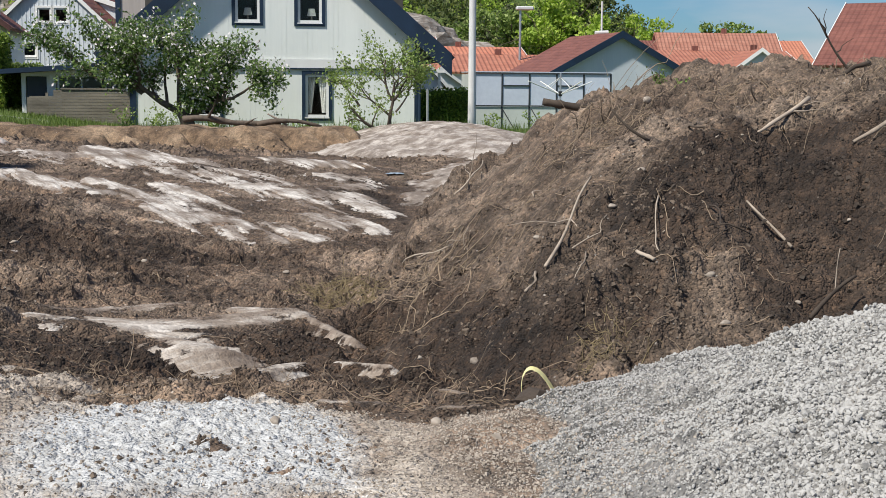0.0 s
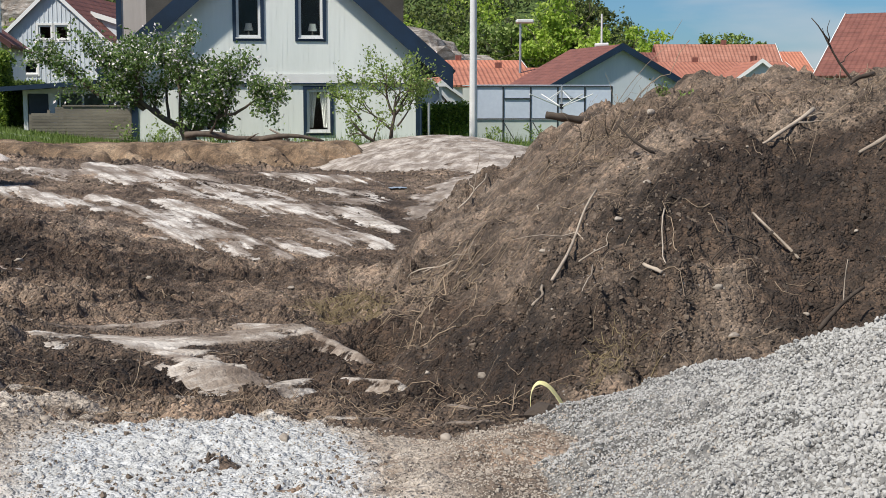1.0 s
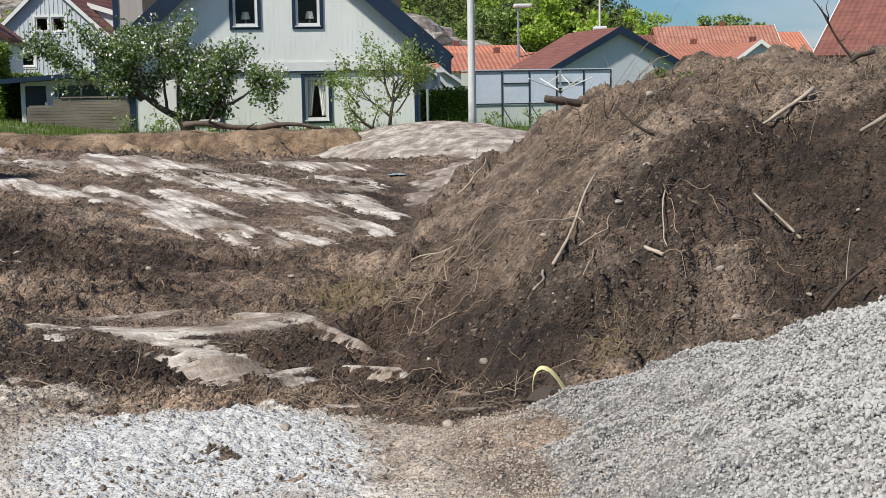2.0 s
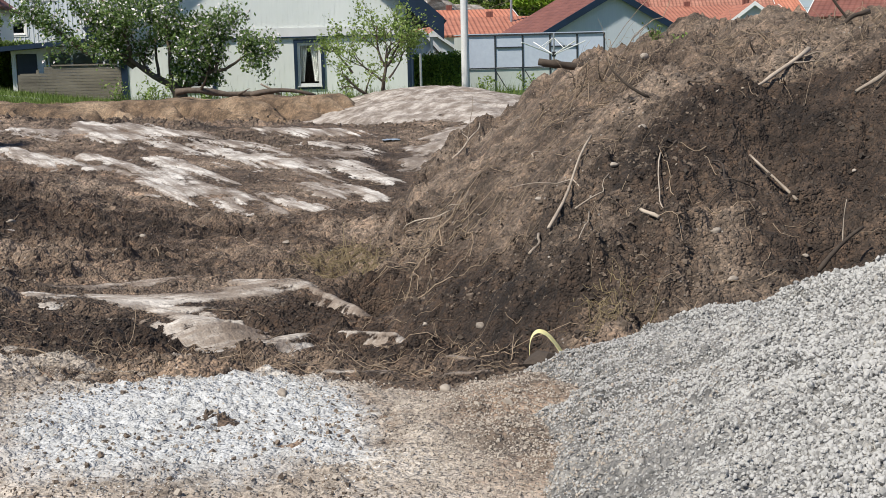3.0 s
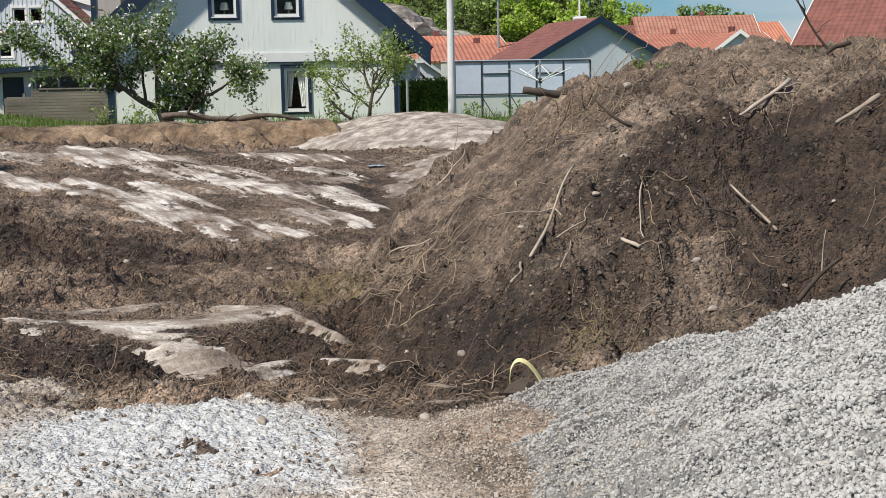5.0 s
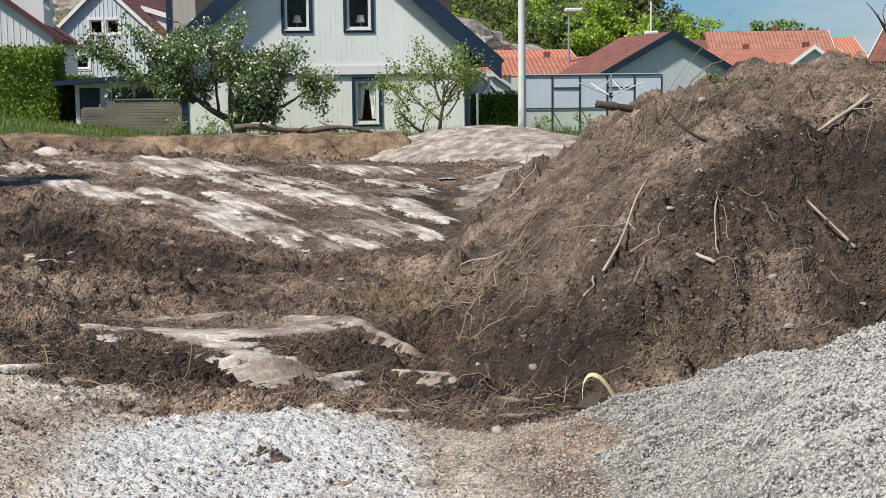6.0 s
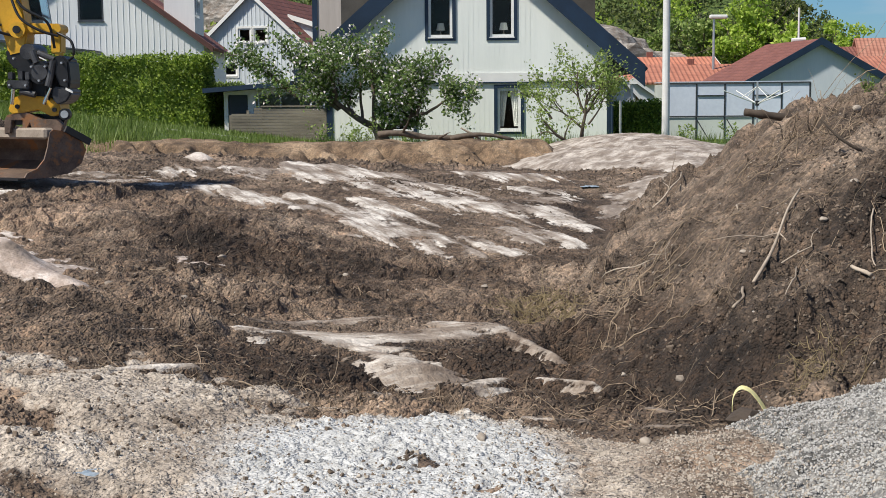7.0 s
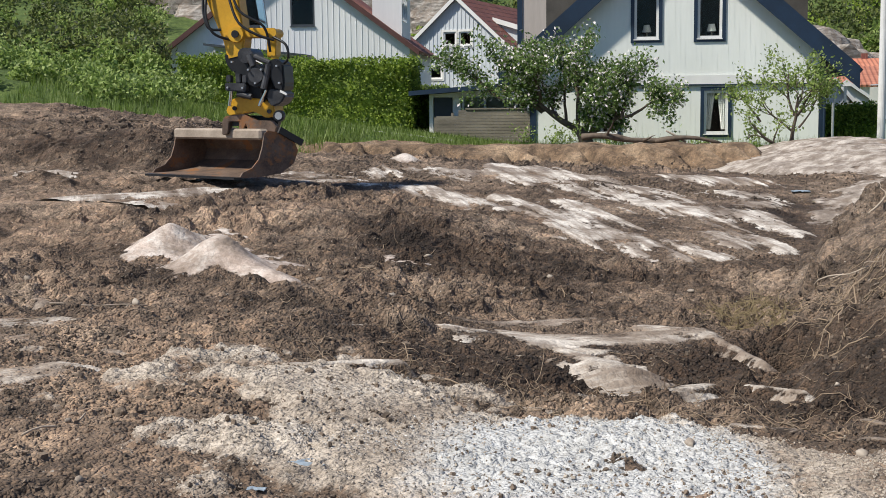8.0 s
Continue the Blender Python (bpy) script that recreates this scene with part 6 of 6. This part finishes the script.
PALE, DAMP = "pale barkless stick lying on the heap", "dark damp and shade-toned stick sticking out of the heap"
stick("stick", PALE, ((3.62, 9.04, 0.02), (3.74, 8.49, 0.02)), 0.012, 0.017, TWIG, 0.006, 1)
stick("branch", "long brown branch lying down the slope of the heap", ((2.74, 10.1, 0.04), (2.07, 8.7, 0.03)), 0.012, 0.019, TWIG, 0.006, 2, 2)
stick("stick", PALE, ((2.08, 9.05, 0.0), (1.9, 8.53, 0.01)), 0.014, 0.016, TWIG, 0.02, 3)
stick("root", "thin pale root hanging down the slope", ((2.41, 8.92, 0.03), (2.13, 7.88, 0.02)), 0.008, 0.006, TWIG, 0.06, 4)
stick("root", "thin pale root hanging down the slope", ((2.96, 9.04, 0.03), (2.72, 8.19, 0.02)), 0.008, 0.006, TWIG, 0.08, 5)
stick("root", "thin pale root hanging down the slope", ((3.0, 8.8, 0.03), (2.89, 8.69, 0.04)), 0.007, 0.005, TWIG, 0.1, 6)
stick("stick", "short cut stub of a branch in the soil", ((2.59, 8.3, 0.02), (2.66, 8.13, 0.01)), 0.018, 0.022, TWIG, 0.02, 7)
stick("branch", DAMP, ((3.29, 10.39, 0.0), (3.0, 10.5, 0.36)), 0.02, 0.011, TWIG_DARK, 0.03, 8, 1)
stick("branch", "grey forked branch lying on top of the heap", ((3.91, 9.96, 0.02), (4.64, 10.39, 0.08)), 0.012, 0.028, TWIG, 0.05, 9, 3)
stick("branch", PALE, ((4.5, 9.23, 0.02), (4.85, 9.25, 0.12)), 0.020, 0.036, TWIG, 0.04, 10)
stick("root", "dark curved root rising from the hollow", ((3.50, 7.6, 0.04), (3.86, 7.75, 0.24)), 0.024, 0.015, TWIG_DARK, 0.03, 11)
stick("stick", "thin upright dry stalk", ((3.8, 7.91, 0.0), (3.83, 7.93, 0.26)), 0.007, 0.004, TWIG, 0.04, 12)
stick("branch", "grey branch at the foot of the heap", ((2.4, 15.01, 0.02), (3.04, 16.82, 0.08)), 0.020, 0.014, TWIG, 0.012, 13, 2)
stick("root", "thin root arching over the slope", ((2.52, 11.22, 0.02), (2.98, 11.98, 0.04)), 0.010, 0.006, TWIG, 0.08, 14)
stick("root", "pale roots along the foot of the heap", ((1.43, 11.56, 0.02), (1.8, 11.22, 0.05)), 0.011, 0.007, TWIG, 0.10, 15)
stick("root", "pale roots along the foot of the heap", ((1.66, 11.21, 0.02), (1.94, 11.14, 0.05)), 0.009, 0.006, TWIG, 0.12, 16)
stick("root", "pale roots along the foot of the heap", ((1.57, 11.74, 0.02), (1.9, 11.69, 0.05)), 0.009, 0.006, TWIG, 0.12, 17)
stick("root", "pale roots along the foot of the heap", ((1.77, 10.97, 0.02), (1.94, 11.17, 0.08)), 0.008, 0.006, TWIG, 0.12, 37)
stick("root", "thin pale root lying across the slope", ((2.32, 8.96, 0.02), (2.62, 9.16, 0.02)), 0.009, 0.006, TWIG, 0.10, 38)
stick("branch", "dark bent twig on the heap", ((3.63, 10.41, 0.02), (3.8, 9.99, 0.03)), 0.013, 0.008, TWIG_DARK, 0.08, 18, 2)
stick("branch", "dark crooked branch sticking up from the crest", ((5.42, 11.2, 0.02), (4.95, 11.2, 0.80)), 0.020, 0.007, TWIG_DARK, 0.02, 19, 3)
stick("branch", "thick broken branch on the crest", ((5.1, 10.9, 0.04), (5.5, 11.1, 0.12)), 0.03, 0.034, TWIG_DARK, 0.04, 20)
stick("branch", "thin dead branch sticking up from the crest", ((4.6, 11.2, 0.0), (4.45, 11.2, 0.22)), 0.012, 0.008, TWIG_DARK, 0.06, 21, 1)
stick("branch", "thin dead twig at the edge of the heap", ((3.55, 12.6, 0.0), (3.45, 12.6, 0.34)), 0.010, 0.005, TWIG_DARK, 0.06, 22, 3)
stick("branch", "thin dead twig at the edge of the heap", ((3.4, 13.0, 0.0), (3.25, 13.0, 0.26)), 0.010, 0.005, TWIG_DARK, 0.06, 23, 3)
stick("branch", "thin dead twig at the edge of the heap", ((3.2, 12.4, 0.0), (3.3, 12.4, 0.22)), 0.010, 0.005, TWIG_DARK, 0.06, 24, 3)
stick("branch", "thin dead twig on the crest", ((3.9, 12.2, 0.0), (3.85, 12.2, 0.24)), 0.008, 0.004, TWIG_DARK, 0.06, 25, 2)
stick("root", "pale curled root on the slope", ((3.31, 8.95, 0.03), (3.44, 8.45, 0.02)), 0.010, 0.006, TWIG_DARK, 0.16, 26)
stick("root", "pale curled root on the slope", ((3.05, 8.29, 0.02), (3.37, 8.7, 0.02)), 0.009, 0.006, TWIG_DARK, 0.12, 27)
stick("root", "thin curved twig on bare soil", ((-1.75, 14.2, 0.0), (-1.65, 14.25, 0.24)), 0.010, 0.006, TWIG, 0.14, 28, group="sticks on bare soil")
stick("stick", "thin stick lying on bare soil", ((-4.3, 9.0, 0.01), (-3.6, 9.1, 0.01)), 0.010, 0.008, TWIG, 0.04, 29, group="sticks on bare soil")
stick("stick", "thin stick lying on bare soil", ((-3.0, 5.9, 0.01), (-2.85, 6.3, 0.01)), 0.009, 0.006, TWIG, 0.04, 30, group="sticks on bare soil")
stick("branch", "dead branch on the raised bank", ((-9.3, 22.6, 0.02), (-8.6, 22.2, 0.05)), 0.03, 0.02, TWIG_DARK, 0.04, 31, 2, group="sticks on the raised bank")
stick("branch", "dead branch on the raised bank", ((-8.2, 23.4, 0.02), (-7.4, 23.2, 0.05)), 0.03, 0.02, TWIG_DARK, 0.04, 32, 3, group="sticks on the raised bank")
stick("log", "weathered felled trunk lying along the bank", ((-1.5, 31.4, 0.12), (0.75, 31.3, 0.04)), 0.12, 0.09, BARK, 0.02, 33, 2, group="felled trunks on the bank")
stick("log", "weathered felled trunk lying along the bank", ((0.2, 31.3, 0.05), (1.7, 31.2, 0.02)), 0.10, 0.06, BARK, 0.03, 34, 1, group="felled trunks on the bank")
stick("log", "grey branch leaning on the felled trunks", ((0.9, 31.3, 0.08), (0.45, 31.3, 0.32)), 0.045, 0.03, TWIG, 0.04, 35, group="felled trunks on the bank")
stick("log", "dark sawn log end jutting from the heap", ((4.1, 15.6, 0.12), (3.55, 15.6, 0.45)), 0.065, 0.075, TWIG_DARK, 0.01, 36)


def stone(x, y, r, seed, label="rounded pale fieldstone half sunk in the soil", sink=0.25, material=None, group="loose stones on the site"):
    rr = np.random.default_rng(seed)
    bm = bmesh.new()
    r = r * 0.62
    bmesh.ops.create_icosphere(bm, subdivisions=2, radius=r)
    sc = rr.uniform(0.6, 1.15, 3)
    for v in bm.verts:
        k = 1 + 0.45 * noise.fractal(v.co / r * 1.1 + Vector((seed * 1.7, 0, 0)), 1.0, 2.0, 3)
        v.co = Vector((v.co.x * sc[0] * 1.2, v.co.y * sc[1], v.co.z * sc[2] * 0.75)) * k
    for f in bm.faces:
        f.smooth = True
    ob = part("stone", bm, material or PEBBLE, None)
    ob.matrix_basis = pose(x, y, top_at(x, y) + r * (0.5 - sink), rz=rr.uniform(0, 360))
    return tagged(ob, label, "stone", group)


for i, (x, y, r) in enumerate(((-1.05, 11.6, 0.05), (2.99, 7.68, 0.05), (3.88, 12.44, 0.075), (3.55, 7.9, 0.04), (3.03, 8.09, 0.05), (1.75, 8.6, 0.03), (1.52, 8.32, 0.045), (1.22, 10.05, 0.045), (-0.1, 9.0, 0.03), (1.2, 8.6, 0.03), (2.7, 9.3, 0.05), (3.0, 9.6, 0.06), (3.7, 9.9, 0.05), (2.2, 9.6, 0.04), (4.2, 8.6, 0.04),
                               (-3.6, 8.9, 0.06), (-2.1, 12.6, 0.05), (-2.6, 10.3, 0.06), (-1.9, 9.7, 0.05), (-4.9, 9.9, 0.05), (-0.9, 12.3, 0.04), (-2.9, 6.2, 0.03), (-1.0, 6.8, 0.05), (0.2, 6.35, 0.05), (-0.2, 7.05, 0.04), (0.75, 6.6, 0.045), (1.0, 6.35, 0.05), (-3.3, 5.4, 0.03), (-2.4, 5.2, 0.035), (0.4, 12.2, 0.05), (1.25, 12.4, 0.05), (-5.2, 11.6, 0.05))):
    stone(x, y, r, 200 + i)
stone(-1.4, 13.0, 0.13, 240, "flat brown stone in the soil", 0.35)
stone(-5.75, 9.3, 0.16, 241, "pale stone slab in the soil", 0.3)


def clod(x, y, r, seed, label):
    ob = stone(x, y, 0.6 * r, seed, label, 0.45, CLOD, "lumps of soil")
    ob.name = "soil_lump"
    ob.data.polygons.foreach_set("use_smooth", np.zeros(len(ob.data.polygons), bool))
    return tagged(ob, label, "soil lump")


clod(1.60, 6.86, 0.19, 260, "lump of brown soil at the gravel edge").data.materials[0] = CLOD_DARK
for i, (x, y, r) in enumerate(((-2.4, 7.3, 0.09), (-1.9, 7.2, 0.07), (-2.7, 6.4, 0.10), (-3.2, 7.0, 0.08), (-2.2, 6.1, 0.06), (-1.6, 8.6, 0.10), (-2.3, 8.9, 0.09), (-2.0, 10.6, 0.13), (-1.6, 11.0, 0.12), (-2.4, 11.3, 0.15), (1.45, 10.6, 0.1), (1.35, 9.7, 0.1))):
    clod(x, y, r, 270 + i, "lump of dug brown soil lying on the ground")


# yellow lifting strap
def strap():
    ob = thing("lifting_strap", "loop of pale yellow webbing strap sticking out of the gravel", "strap", pose(1.64, 7.05, top_at(1.64, 7.05) - 0.02))
    pts = [(-0.045, 0, -0.03), (-0.05, 0, 0.05), (-0.045, 0.005, 0.11), (-0.015, 0.01, 0.145), (0.03, 0.01, 0.13), (0.07, 0.0, 0.08), (0.105, -0.01, 0.02), (0.12, -0.01, -0.03)]
    for _ in range(2):
        pts = [pts[0]] + [tuple(a + (b - a) * k for a, b in zip(p, q)) for p, q in zip(pts, pts[1:]) for k in (0.25, 0.75)] + [pts[-1]]
    v, f = [], []
    fine = []
    for i in range(len(pts) - 1):
        for t in (0, 0.5):
            fine.append(1.25 * Vector(pts[i]).lerp(Vector(pts[i + 1]), t))
    for i, p in enumerate(fine):
        w = 0.028 + 0.002 * math.sin(i)
        a = 0.35 + 0.01 * i
        side = Vector((math.sin(a) * w * 0.5, w, 0.004))
        v += [p - side, p + side]
    for i in range(len(fine) - 1):
        f.append((2 * i, 2 * i + 1, 2 * i + 3, 2 * i + 2))
    me = bpy.data.meshes.new("webbing")
    me.from_pydata(v, [], f)
    me.materials.append(STRAP)
    w = mesh_part("webbing", me, ob)
    solid = w.modifiers.new("thickness", "SOLIDIFY")
    solid.thickness = 0.003
    return ob


strap()


def scrap(x, y, size, seed, colour, label):
    """A crumpled piece of plastic sheet."""
    r = np.random.default_rng(seed)
    bm = bmesh.new()
    bmesh.ops.create_grid(bm, x_segments=9, y_segments=7, size=size)
    for v in bm.verts:
        v.co = Vector((v.co.x, v.co.y * 0.6, size * 0.18 * noise.fractal(v.co / size * 1.6 + Vector((seed, 0, 0)), 1.0, 2.0, 4)))
    ob = part("plastic_scrap", bm, colour, None)
    ob.matrix_basis = pose(x, y, top_at(x, y) + size * 0.06)
    solid = ob.modifiers.new("thickness", "SOLIDIFY")
    solid.thickness = 0.003
    return tagged(ob, label, "plastic scrap")


BLUE_SHEET = weathered("blue_plastic", (0.16, 0.21, 0.27), (0.36, 0.42, 0.48), 6, 40, 0.4, bump=0.1)
scrap(2.3, 20.6, 0.14, 3, BLUE_SHEET, "crumpled pale blue plastic scrap on the soil")
scrap(-1.53, 5.71, 0.09, 4, BLUE_SHEET, "flat muddy blue plastic scrap in the gravel")
scrap(-1.66, 5.34, 0.04, 5, BLUE_SHEET, "small muddy blue plastic scrap in the gravel")


def weed(x, y, height, n, seed, label="small green sapling growing on the crest of the heap", group="saplings on the heap", size=0.055):
    r = np.random.default_rng(seed)
    ob = thing("sapling", label, "plant", pose(x, y, top_at(x, y)), group)
    paths, spots = [], []
    for _ in range(4):
        d = np.array((r.normal(0, 0.5), r.normal(0, 0.3), 1.0))
        p = np.array([d * height * t * r.uniform(0.7, 1.0) for t in np.linspace(0, 1, 5)])
        paths.append(p)
        spots.append(p[r.integers(1, 5, n)] + r.normal(0, height * 0.13, (n, 3)))
    v, f = tube_arrays(paths, [np.linspace(0.006, 0.002, 5)] * 4, 5)
    mesh_part("stem", batch("stem", v, f, TWIG_DARK, True), ob)
    spots = np.concatenate(spots)
    mesh_part("leaves", leaf_mesh("leaves", spots, np.full(len(spots), size), LEAF_LIGHT, r), ob)
    return ob


weed(4.55, 14.2, 0.24, 14, 71)
weed(4.75, 14.0, 0.16, 8, 73)
for i, (x, y, h) in enumerate(((-2.05, 33.6, 0.75), (-2.3, 33.4, 0.5), (-1.0, 33.8, 0.35), (-2.9, 33.5, 0.6), (1.3, 33.7, 0.3), (6.35, 35.2, 0.5), (7.6, 34.5, 0.45))):
    weed(x, y, h, 40, 80 + i, "leafy green weed growing before the garden", "weeds before the gardens", 0.075)
